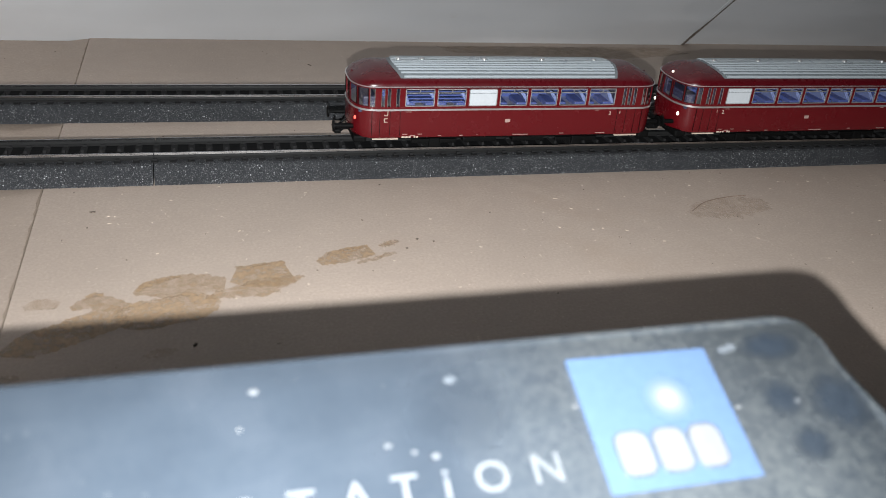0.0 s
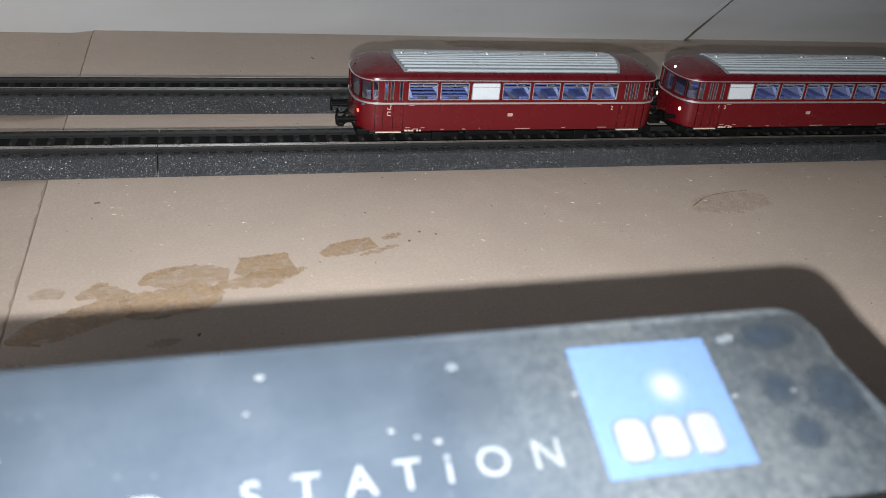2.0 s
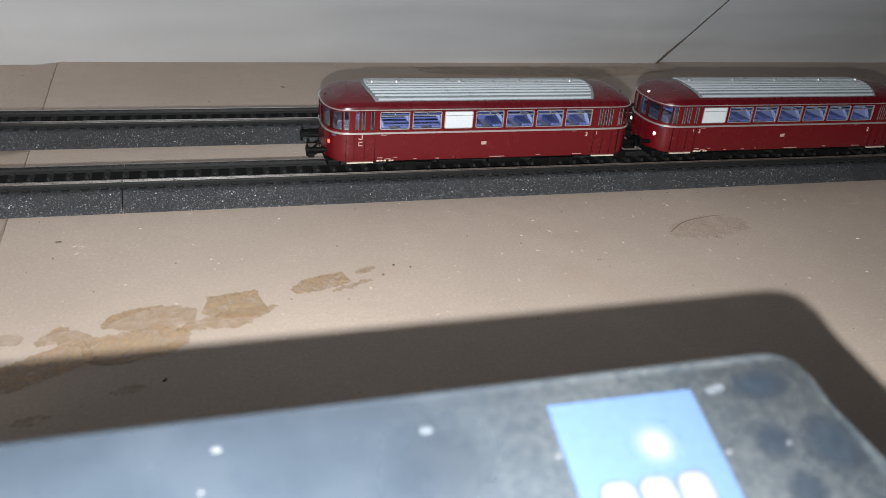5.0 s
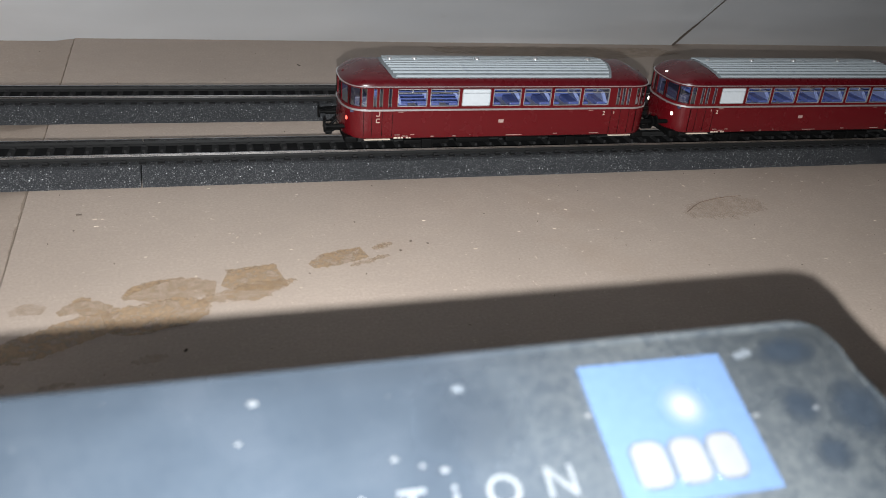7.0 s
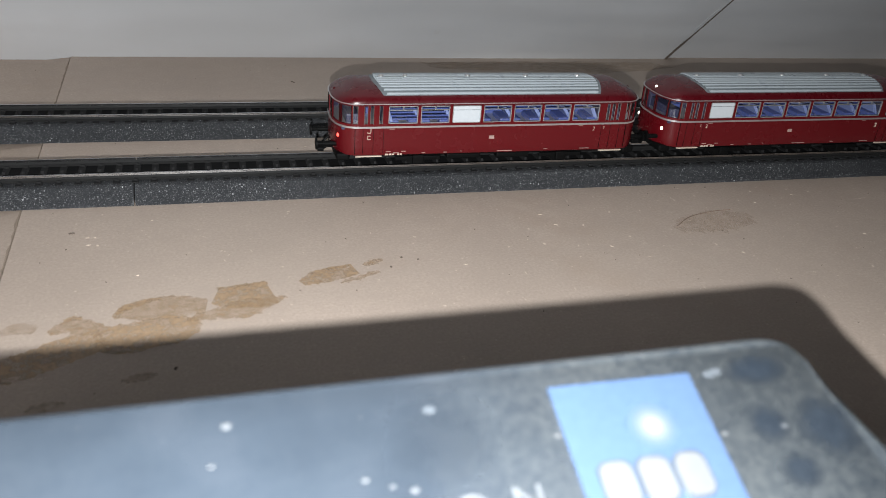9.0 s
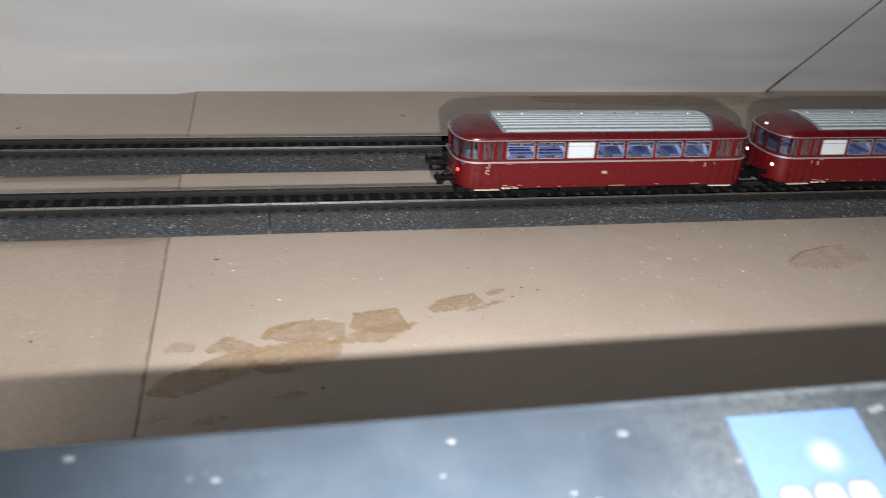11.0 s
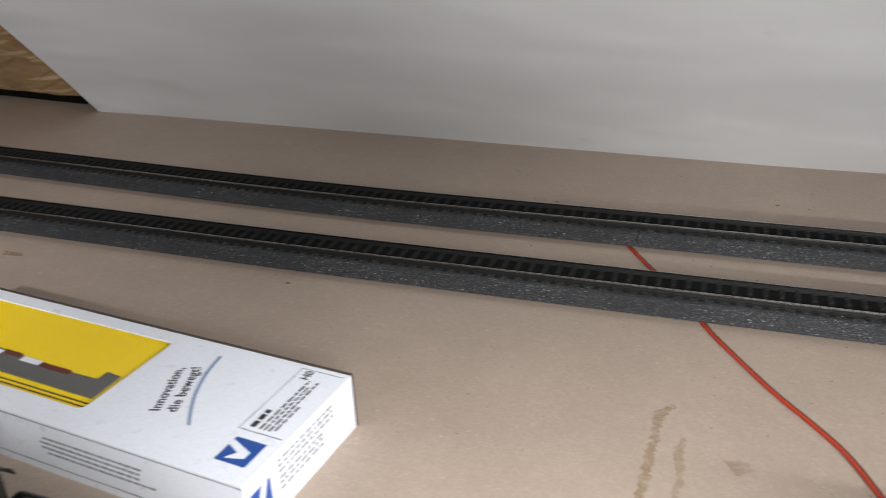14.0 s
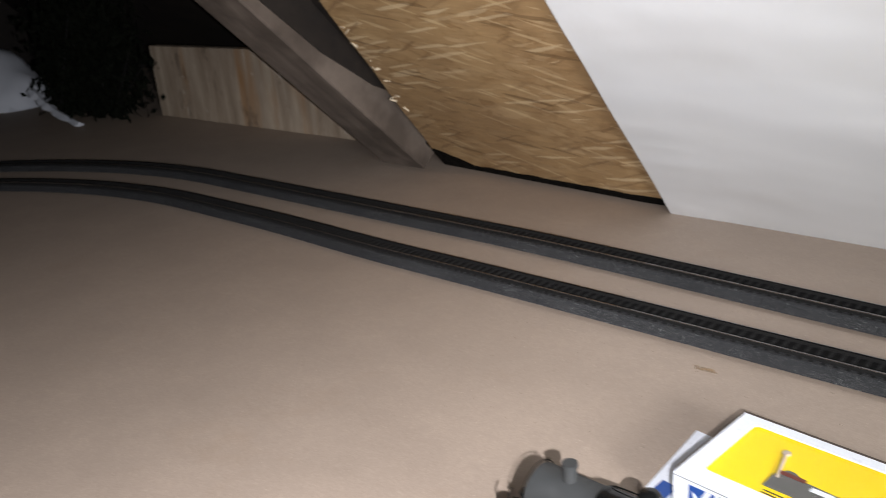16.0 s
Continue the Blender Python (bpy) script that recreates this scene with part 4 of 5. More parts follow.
def console():
    """A wedge with a glossy sloping face; its own plane has x along the back edge and y up the slope."""
    at = Vector((-0.0350, -0.2660, 0.0825))
    c = tagged(empty("control_console"), "dark glossy control console with dusty sloping face", "control console")
    c.matrix_basis = Matrix.Translation(at) @ Matrix.Rotation(TILT, 4, "X")
    W, D, q = 0.206, 0.172, 0.0045
    side = [(-0.0062, 0.0), (-0.0026, -0.0100), (0.0005, -0.0190), (0.0030, -0.0320), (0.0040, -0.0600), (0.0040, -D + 0.010), (-0.0040, -D)]
    first = (Vector(side[1]) - Vector(side[0])).normalized()
    rim = [(side[0][0] - q, 0.0), (side[0][0] - q * 0.45, -q * 0.08), (side[0][0] + first.x * q * 0.35 - q * 0.10, first.y * q * 0.30), (side[0][0] + first.x * q, first.y * q)] + side[1:]
    rim = rim + [(-W + 0.0 - x, y) for x, y in reversed(rim)]
    mid = Vector((-W / 2, -D / 2))

    def shape(inset, z):
        pts = []
        for x, y in rim:
            d = Vector((x, y)) - mid
            back = max(0.0, 1 + y / 0.02) * (0.0013 + 0.0022 * x / W)
            pts.append((x - inset * d.x / abs(d.x) if abs(d.x) > 0.1 else x, y + back - inset * (1 if d.y > 0 else -1) * min(1, abs(d.y) / 0.07), z))
        return pts
    bm = bmesh.new()
    loft(bm, [shape(0.010, -0.0215), shape(0.003, -0.018), shape(0.0004, -0.003), shape(0.0, -0.0015), shape(0.0006, -0.0005), shape(0.0016, 0.0)])
    part("housing", bm, CONSOLE, c, "dark blue-black glossy housing", True)
    inv = c.matrix_basis.inverted()
    bm = bmesh.new()
    foot_pts = [(-0.21, -0.300, 0.0), (-0.055, -0.300, 0.0), (-0.055, -0.400, 0.0), (-0.21, -0.400, 0.0)]
    loft(bm, [[inv @ Vector(p) for p in foot_pts], [inv @ Vector((x, y, 0.0825 - 0.022 - (-0.266 - y) * math.tan(TILT))) for x, y, _ in foot_pts]])
    part("base", bm, BLACK, c, "dark stand of the console")

    def local(x, y):
        z = 0.0809 + (y + 0.2704) * math.tan(TILT)
        return inv @ Vector((x, y, z))
    tl, tr, br = local(-0.0820, -0.2704), local(-0.0605, -0.2704), local(-0.0591, -0.2895)
    x0, x1, y1, y0 = tl.x, tr.x + 0.0003, tl.y, br.y - 0.0002
    badge = part("badge", box((x0, y0, 0.00005), (x1, y1, 0.0003)), LOGO_BLUE, c, "square blue badge")
    for k, w in enumerate((0.0045, 0.0045, 0.0043)):
        bx, by, h, q = x0 + 0.0028 + k * 0.0054, y0 + 0.0022, 0.0060, 0.0015
        rim = []
        for cx, cy, a0 in ((bx + w - q, by + h - q, 0), (bx + q, by + h - q, 90), (bx + q, by + q, 180), (bx + w - q, by + q, 270)):
            rim += [(cx + q * math.cos(radians(a0 + 15 * i)), cy + q * math.sin(radians(a0 + 15 * i))) for i in range(7)]
        cx, cy = bx + w / 2, by + h / 2
        bm = bmesh.new()
        loft(bm, [[(cx + (x - cx) * 1.14, cy + (y - cy) * 1.11, z) for x, y in rim] for z in (0.0003, 0.00042 + 0.00003 * k)])
        part("emblem_outline", bm, CONSOLE, badge, "dark outline of the emblem")
        bm = bmesh.new()
        loft(bm, [[(x, y, z) for x, y in rim] for z in (0.0003, 0.0006)])
        part("emblem_block", bm, EMBLEM_WHITE, badge, "white rounded emblem shape")
    # emissive disc added on the badge, fading towards its rim
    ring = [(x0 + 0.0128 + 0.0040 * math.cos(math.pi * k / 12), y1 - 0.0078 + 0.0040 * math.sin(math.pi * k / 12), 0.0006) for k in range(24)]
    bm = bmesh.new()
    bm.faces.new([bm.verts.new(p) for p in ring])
    part("indicator_light", bm, BADGE_GLOW, badge, "soft white indicator light shining through the badge")
    for ch, x in zip("NDSTATION", (-0.1458, -0.1386, -0.1269, -0.1204, -0.1138, -0.1078, -0.1026, -0.0967, -0.0893)):
        p = local(x, -0.2853 + 0.036 * (x + 0.0893))
        lettering("letter", "i" if ch == "I" else ch, 0.0058, LETTER, Matrix.Translation((p.x, p.y, 0.00012)), c, 1.0, 0.00003)
    rnd = random.Random(4)
    for x, y, rx, ry in ((-0.0985, -0.2756, 0.0085, 0.0075), (-0.0489, -0.2708, 0.0058, 0.0030), (-0.0513, -0.2790, 0.0040, 0.0035), (-0.0425, -0.2808, 0.0058, 0.0058),
                         (-0.0505, -0.2860, 0.0040, 0.0030)):
        p = local(x, y)
        bm = bmesh.new()
        ring = []
        for k in range(28):
            a = 2 * math.pi * k / 28
            j = 1 + 0.10 * math.sin(2 * a + x * 900) + 0.07 * math.sin(3 * a + y * 700)
            ring.append(bm.verts.new((p.x + rx * j * math.cos(a), p.y + ry * j * math.sin(a), 0.00003)))
        bm.faces.new(ring)
        part("smudge", bm, FAINT_SMUDGE if rx > 0.008 else SMUDGE, c, "dark wiped smudge in the dust")
    part("screen_edge", box((local(-0.072, -0.3).x, local(-0.06, -0.303).y, 0.00002), (-0.006, local(-0.06, -0.2955).y, 0.0003)), BLACK, c, "black bezel of the display")
    for x, y, r in ((-0.125, -0.2708, 0.0007), (-0.0589, -0.2798, 0.0005), (-0.0493, -0.2798, 0.0005), (-0.109, -0.2799, 0.0005), (-0.1032, -0.2819, 0.0006),
                    (-0.1058, -0.2811, 0.0004), (-0.0827, -0.2772, 0.0005), (-0.127, -0.2758, 0.0004), (-0.1772, -0.2692, 0.0008), (-0.2035, -0.2720, 0.0006)):
        p = local(x, y)
        part("dust_speck", add_ball(bmesh.new(), (p.x, p.y, 0.0), r * 0.8, (1.2, 0.8, 0.2), 8), DUST, c)
    for k in range(8):
        p = local(rnd.uniform(-0.19, -0.045), rnd.uniform(-0.2800, -0.2685))
        part("dust_speck", add_ball(bmesh.new(), (p.x, p.y, 0.0), rnd.uniform(0.0004, 0.0008), (1.3, 0.9, 0.06), 8), FAINT_DUST, c)
    bm = bmesh.new()
    for k in range(120):
        r = rnd.uniform(0.00006, 0.00016)
        bmesh.ops.create_cube(bm, size=r, matrix=Matrix.Translation((-rnd.uniform(0.004, 0.2), -rnd.uniform(0.002, 0.05), 0.0)) @ Matrix.Rotation(rnd.random() * 3, 4, "Z"))
    tagged(part("dust", bm, DUST, c), kind="stuff")
    return c


console()


# ---- the white carton ----
FILM = GLASS.copy()
FILM.name = "clear_film"
for n in FILM.node_tree.nodes:
    if n.bl_idname == "ShaderNodeMixShader":
        n.inputs[0].default_value = 0.015

def carton():
    c = tagged(empty("model_box", (-0.5835, -0.161, LOW), -6.4), "white cardboard model box with yellow window, lying flat", "cardboard box")
    L, D, H, T = 0.1105, 0.0355, 0.0252, 0.0008
    wx0, wx1, wy0, wy1 = -0.1010, 0.0245, -0.0235, 0.0285
    def rect(x, y, z):
        return [(-x, -y, z), (x, -y, z), (x, y, z), (-x, y, z)]
    bm = bmesh.new()
    loft(bm, [rect(L, D, 0.0), rect(L, D, H - T), rect(L - T, D - T, H - T), rect(L - T, D - T, T)])
    part("carton", bm, CARD, c, "white printed cardboard tray")
    q, inner, outer = 0.0032, [], []
    for cx, cy, a0, ox, oy in ((wx1, wy1, 0, L, D), (wx0, wy1, 90, -L, D), (wx0, wy0, 180, -L, -D), (wx1, wy0, 270, L, -D)):
        mx, my = cx - math.copysign(q, ox), cy - math.copysign(q, oy)
        for i in range(7):
            a = radians(a0 + 15 * i)
            inner.append((mx + q * math.cos(a), my + q * math.sin(a)))
            t = abs(i - 3) / 3 * 0.012
            along_y = (i < 3) == (a0 in (0, 180))
            outer.append((ox, oy - math.copysign(t, oy)) if along_y else (ox - math.copysign(t, ox), oy))
    bm = bmesh.new()
    loft(bm, [[(x, y, z) for x, y in ring] for ring, z in ((outer, H - T), (outer, H), (inner, H), (inner, H - T), (outer, H - T))], caps=False)
    bmesh.ops.remove_doubles(bm, verts=bm.verts, dist=1e-6)
    part("lid", bm, CARD, c, "white lid with a large cut-out window")
    # thin dark strips added along the rear and left edges
    for lo, hi in (((-L - 0.0012, D + 0.0001, 0.0), (L, D + 0.0014, H + 0.0003)), ((-L - 0.0012, -D + 0.004, H - 0.010), (-L - 0.0001, D, H + 0.0003))):
        part("edge_strip", box(lo, hi), EDGE_STRIP, c, "dark raw cardboard edge")
    part("inner_card", box((wx0 - 0.006, wy0 - 0.006, H - 0.0026), (wx1 + 0.006, wy1 + 0.006, H - 0.0020)), YELLOW, c, "bright yellow inner card")
    pane = part("film", box((wx0 - 0.002, wy0 - 0.002, H - T - 0.0004), (wx1 + 0.002, wy1 + 0.002, H - T - 0.0001)), FILM, c, "clear plastic film")
    pane.visible_shadow = False
    # the packed signal
    bm = bmesh.new()
    z = H - 0.0020
    prof = [(-0.074, -0.0150), (0.0205, -0.0150), (0.0200, 0.0010), (0.0125, 0.0015), (0.0125, -0.0040), (0.000, -0.0045), (-0.030, -0.0030), (-0.060, -0.0010), (-0.066, 0.0030), (-0.070, 0.0030), (-0.074, -0.0040)]
    loft(bm, [[(x, y, z) for x, y in prof], [(x, y, z + 0.0007) for x, y in prof]])
    part("packed_model", bm, MODEL_GREY, c, "grey plastic model part behind the film")
    bm = bmesh.new()
    for xa in (-0.055, -0.031):
        add_box(bm, (xa, -0.0062, z + 0.0007), (xa + 0.011, -0.0030, z + 0.0009))
    part("packed_panel", bm, CARD, c)
    bm = bmesh.new()
    for xa, xb, ya in ((-0.0725, -0.0590, -0.0010), (-0.0430, -0.0330, -0.0034), (-0.0190, -0.0020, -0.0052)):
        add_box(bm, (xa, ya - 0.0012, z + 0.0007), (xb, ya + 0.0012, z + 0.0012))
    part("packed_trim", bm, MODEL_RED, c, "dull red strips on the packed model")
    for ya in (-0.0184, -0.0206):
        part("packed_strip", box((-0.072, ya, z), (0.024, ya + 0.0005, z + 0.0004)), BLACK_INK, c)
    bm = add_tube(bmesh.new(), (-0.0715, -0.006, z + 0.0006), (-0.0770, 0.0150, z + 0.0006), 0.0010, 0.0009, 8)
    add_tube(bm, (-0.0772, 0.0160, z + 0.0001), (-0.0772, 0.0160, z + 0.0010), 0.0022, 0.0022, 14)
    part("packed_arm", bm, CREAM, c, "thin signal arm with a round disc", True)
    # printing on the lid
    lettering("slogan", "Innovation,", 0.0062, BLACK_INK, pose(0.0466, 0.0002, H + 0.0001, 0, 0, 112), c, 1.06, 0.0001)
    lettering("slogan", "die bewegt!", 0.0062, BLACK_INK, pose(0.0530, 0.0028, H + 0.0001, 0, 0, 112), c, 1.06, 0.0001)
    arc = smooth_curve([(0.0706, -0.0155, H), (0.0649, -0.0074, H), (0.0595, 0.0015, H), (0.0543, 0.0139, H), (0.0512, 0.0273, H)], 6)
    bm = bmesh.new()
    loft(bm, [[(x - 0.0008, y, H + 0.0001), (x + 0.0008, y, H + 0.0001), (x + 0.0008, y, H + 0.0002), (x - 0.0008, y, H + 0.0002)] for x, y, _ in arc])
    part("arc_print", bm, PALE_INK, c, "curved pale blue printed line")
    bm = bmesh.new()
    for x, ya, yb, h in ((0.0935, -0.007, 0.004, 0.0022), (0.0970, -0.007, 0.026, 0.0008), (0.0990, -0.007, 0.022, 0.0007), (0.1010, -0.007, 0.026, 0.0008), (0.1030, -0.006, 0.010, 0.0007)):
        y = ya
        r = random.Random(int(x * 1e4))
        while y < yb:
            w = r.uniform(0.0014, 0.0042)
            add_box(bm, (x - h / 2, y, H), (x + h / 2, min(y + w, yb), H + 0.0002))
            y += w + 0.0009
    tagged(part("fine_print", bm, BLACK_INK, c), "small black printed bars", kind="stuff")
    lettering("gauge_mark", "H0", 0.0050, BLACK_INK, pose(0.0940, 0.0290, H + 0.0001, 0, 0, 90), c, 1.0, 0.0001)
    for lo, hi in (((0.0890, -0.0095, H), (0.1085, -0.0092, H + 0.0001)), ((0.0890, -0.0091, H), (0.0892, 0.0327, H + 0.0001)), ((0.0890, 0.0328, H), (0.1085, 0.0330, H + 0.0001)),
                   ((-0.0850, -D - 0.0001, 0.0222), (-0.0340, -D + 0.0001, 0.0224)), ((-0.0852, -D - 0.0001, 0.0074), (-0.0850, -D + 0.0001, 0.0224)),
                   ((-L, -D - 0.0001, H - 0.0013), (L, -D + 0.0001, H - 0.0010)), ((-L, -D - 0.0001, 0.0036), (L, -D + 0.0001, 0.0039))):
        part("rule_line", box(lo, hi), BLACK_INK, c)
    for x, y, z0, face in ((0.0985, -0.0205, H, "lid"), (-0.0945, -D, 0.0148, "front"), (L, -0.028, 0.012, "end")):
        bm, tri = bmesh.new(), bmesh.new()
        s = 0.0066 if face != "front" else 0.0070
        quad, wedge = [(-s, -s), (s, -s), (s, s), (-s, s)], [(-s * 0.45, -s * 0.55), (s * 0.10, -s * 0.55), (s * 0.75, s), (s * 0.3, s), (-s * 0.15, s * 0.1), (-s * 0.75, s * 0.55)]
        for b, pts, a0, a1 in ((bm, quad, 0.0, 0.0002), (tri, wedge, 0.0001, 0.0003)):
            rings = []
            for a in (a0, a1):
                if face == "lid":
                    rings.append([(x + q, y + p, z0 + a) for p, q in [(u, -v) for u, v in pts]])
                elif face == "front":
                    rings.append([(x + p, y - a, z0 + q) for p, q in pts])
                else:
                    rings.append([(x + a, y + p, z0 + q) for p, q in pts])
            loft(b, rings)
        part("emblem", bm, BLUE_INK, c, "blue square emblem")
        part("emblem_wedge", tri, CARD, c)
    bm = bmesh.new()
    r = random.Random(3)
    for xa, xb, rows in ((-0.080, -0.036, (0.0196, 0.0172, 0.0148, 0.0124, 0.0100)), (0.012, 0.070, (0.0168, 0.0144, 0.0120, 0.0096))):
        for z0 in rows:
            x = xa + r.uniform(0, 0.004)
            end = xb - r.uniform(0, 0.012)
            while x < end:
                w = r.uniform(0.0012, 0.0045)
                add_box(bm, (x, -D - 0.0001, z0), (x + w, -D + 0.0001, z0 + 0.0009))
                x += w + 0.0007
    for y, ya in ((0.016, 0.020), (0.0085, 0.012)):
        for zz in (y, y + 0.0024, y + 0.0046):
            q = -0.016
            while q < ya:
                w = r.uniform(0.0014, 0.0048)
                add_box(bm, (L - 0.0001, q, zz), (L + 0.0001, min(q + w, ya), zz + 0.0010))
                q += w + 0.0009
    tagged(part("fine_print", bm, PRINT_GREY, c), "grey printed text bars", kind="stuff")
    # the end flap that stands open
    bm = bmesh.new()
    loft(bm, [[(-L, -D, 0.0008), (-L, -D, 0.0014), (-L, D - 0.001, 0.0014), (-L, D - 0.001, 0.0008)],
              [(-L - 0.0195, -D + 0.001, 0.0024), (-L - 0.0195, -D + 0.001, 0.0030), (-L - 0.0285, D - 0.002, 0.0030), (-L - 0.0285, D - 0.002, 0.0024)]])
    flap = part("flap", bm, CARD, c, "open white end flap")
    bm = bmesh.new()
    rings = []
    for x in (-L - 0.0075, -L - 0.0165):
        z = 0.0014 + 0.0016 * (-L - x) / 0.0195 + 0.0003
        rings.append([(x, -D + 0.004, z), (x, -D + 0.004, z + 0.0002), (x, -D + 0.0165, z + 0.0002), (x, -D + 0.0165, z)])
    loft(bm, rings)
    part("emblem", bm, BLUE_INK, flap)
    return c


carton()


# ---- steam locomotives standing before the carton ----
def locomotive(at, turn, label, stack=-0.009):
    g = tagged(empty("steam_locomotive", at, turn), label, "locomotive", "model steam locomotives")
    cz, R = 0.0368, 0.0130

    def drum(xa, xb, r, n=36):
        return add_tube(bmesh.new(), (xa, 0, cz), (xb, 0, cz), r, r, n)
    part("smokebox", drum(-0.028, 0.0045, R), LOCO_GREY, g, "matt grey smokebox", True)
    bm = add_ball(bmesh.new(), (-0.028, 0, cz), R * 0.93, (0.28, 1, 1), 28)
    part("smokebox_door", bm, LOCO_GREY, g, "domed grey smokebox door", True)
    boiler = part("boiler", drum(0.0045, 0.135, R * 1.10), LOCO_BLACK, g, "satin black boiler", True)
    for x in (0.0055, 0.034, 0.066, 0.098, 0.130):
        part("boiler_band", drum(x, x + 0.0014, R * 1.125), LOCO_BLACK, boiler, smooth=True)
    bm = add_tube(bmesh.new(), (stack, 0, cz + R - 0.001), (stack, 0, cz + R + 0.0062), 0.0034, 0.0029, 20)
    add_tube(bm, (stack, 0, cz + R + 0.0062), (stack, 0, cz + R + 0.0082), 0.0036, 0.0036, 20)
    part("chimney", bm, LOCO_GREY, g, "short grey chimney", True)
    for x, r, h in ((0.0270, 0.0050, 0.0102), (0.0715, 0.0052, 0.0060), (0.1180, 0.0050, 0.0100)):
        bm = add_tube(bmesh.new(), (x, 0, cz + R - 0.001), (x, 0, cz + R + h - 0.002), r, r * 0.94, 20)
        add_ball(bm, (x, 0, cz + R + h - 0.002), r * 0.94, (1, 1, 0.55), 20)
        part("dome", bm, LOCO_BLACK, g, "glossy black steam dome", True)
    bm = add_ball(bmesh.new(), (0.0135, -0.0072, cz + 0.0128), 0.0040, (1.1, 1, 0.9), 18)
    part("feedwater_dome", bm, LOCO_BLACK, g, "glossy black round fitting", True)
    for x, y in ((0.0490, -0.0090), (0.0530, -0.0092), (0.0905, -0.0050), (0.0945, -0.0052), (0.0930, -0.0078)):
        bm = add_tube(bmesh.new(), (x, y, cz + 0.0085), (x, y * 1.05, cz + 0.0128), 0.0016, 0.0012, 12)
        add_ball(bm, (x, y * 1.05, cz + 0.0134), 0.0021, (1.3, 1, 0.8), 12)
        part("valve", bm, BRASS, g, "bright brass valve", True)
    for y in (-0.0138, 0.0138):
        bm = pipe([(x, y, cz + 0.003 + (0.0004 * math.sin(x * 300))) for x in np.linspace(-0.030, 0.134, 26)], 0.00045, 6)
        part("handrail", bm, BLACK, g, "thin black handrail")
        bm = pipe(smooth_curve([(-0.030, y, cz + 0.002), (-0.015, y * 0.98, cz - 0.003), (0.004, y, cz - 0.008), (0.03, y, cz - 0.009)], 6), 0.0006, 6)
        part("pipework", bm, BLACK, g)
    for y0, y1 in ((-0.0175, -0.0090), (0.0090, 0.0175)):
        bm = add_box(bmesh.new(), (-0.030, y0, 0.0235), (0.165, y1, 0.0245), 0.0003)
        part("running_board", bm, LOCO_BLACK, g, "black running board")
        ym = (y0 + y1) / 2
        bm = add_tube(bmesh.new(), (-0.022, ym, 0.0165), (-0.002, ym, 0.0165), 0.0055, 0.0055, 20)
        part("cylinder", bm, LOCO_BLACK, g, "black steam cylinder", True)
        bm = add_box(bmesh.new(), (0.010, y0, 0.0245), (0.030, y1, 0.0330), 0.0012)
        part("air_pump", bm, LOCO_BLACK, g)
    for s in (-1, 1):
        for x in (0.012, 0.036, 0.060, 0.084, 0.108, 0.182, 0.205, 0.228):
            bm = add_tube(bmesh.new(), (x, s * 0.0075, 0.0083), (x, s * 0.0098, 0.0083), 0.0083, 0.0083, 28)
            part("driving_wheel", bm, BLACK, g, "black driving wheel", True)
        bm = add_box(bmesh.new(), (0.008, s * 0.0112 - 0.0005, 0.0065), (0.088, s * 0.0112 + 0.0005, 0.0085), 0.0004)
        part("coupling_rod", bm, RAIL, g, "steel coupling rod")
    bm = add_box(bmesh.new(), (-0.036, -0.0165, 0.0125), (-0.033, 0.0165, 0.0205), 0.0006)
    part("buffer_beam", bm, BLACK, g)
    for y in (-0.0098, 0.0098):
        bm = add_tube(bmesh.new(), (-0.043, y, 0.0165), (-0.036, y, 0.0165), 0.0011, 0.0013, 10)
        add_tube(bm, (-0.0437, y, 0.0165), (-0.043, y, 0.0165), 0.0029, 0.0029, 18)
        part("buffer", bm, BLACK, g, smooth=True)
        bm = add_tube(bmesh.new(), (-0.0365, y, 0.0250), (-0.0335, y, 0.0250), 0.0026, 0.0022, 14)
        part("lantern", bm, BLACK, g, smooth=True)
    for y in (-0.0125, -0.0040, 0.0110):
        bm = add_tube(bmesh.new(), (-0.0335, y, 0.0245), (-0.0335, y, 0.0350), 0.0024, 0.0024, 12)
        add_tube(bm, (-0.0335, y, 0.0350), (-0.0335, y, 0.0365), 0.0031, 0.0024, 12)
        part("feed_pump", bm, LOCO_BLACK, g, "black pump on the front platform", True)
    for x, y, z, q in ((-0.031, -0.0150, 0.0285, 0.0042), (-0.030, 0.0150, 0.0290, 0.0040), (-0.036, -0.0095, 0.0275, 0.0030)):
        bm = add_ball(bmesh.new(), (x, y, z), q, (1, 1, 1.2), 14)
        add_tube(bm, (x, y, 0.0240), (x, y, z), q * 0.75, q * 0.75, 12)
        add_tube(bm, (x - q, y, z + q * 0.5), (x + q, y, z + q * 0.5), q * 0.3, q * 0.3, 8)
        part("front_fitting", bm, BLACK, g, "black fitting beside the smokebox", True)
    part("front_platform", box((-0.0370, -0.0165, 0.0225), (-0.0270, 0.0165, 0.0245), 0.0005), LOCO_BLACK, g)
    for y in (-0.0142, 0.0142):
        part("grab_iron", pipe([(-0.0355, y, 0.0240), (-0.0357, y, 0.0330), (-0.0350, y, 0.0400), (-0.0330, y * 0.98, 0.0440)], 0.00035, 6), BLACK, g, "thin black grab iron")
    for y in (-0.0050, 0.0056):
        zt = cz + math.sqrt((R * 1.13) ** 2 - y * y)
        part("top_pipe", pipe(smooth_curve([(0.006, y, zt - 0.0004), (0.012, y, zt + 0.0008), (0.050, y * 1.2, zt + 0.0002), (0.100, y, zt + 0.0004), (0.132, y, zt)], 5), 0.0004, 6), BLACK, g, "thin pipe along the boiler top")
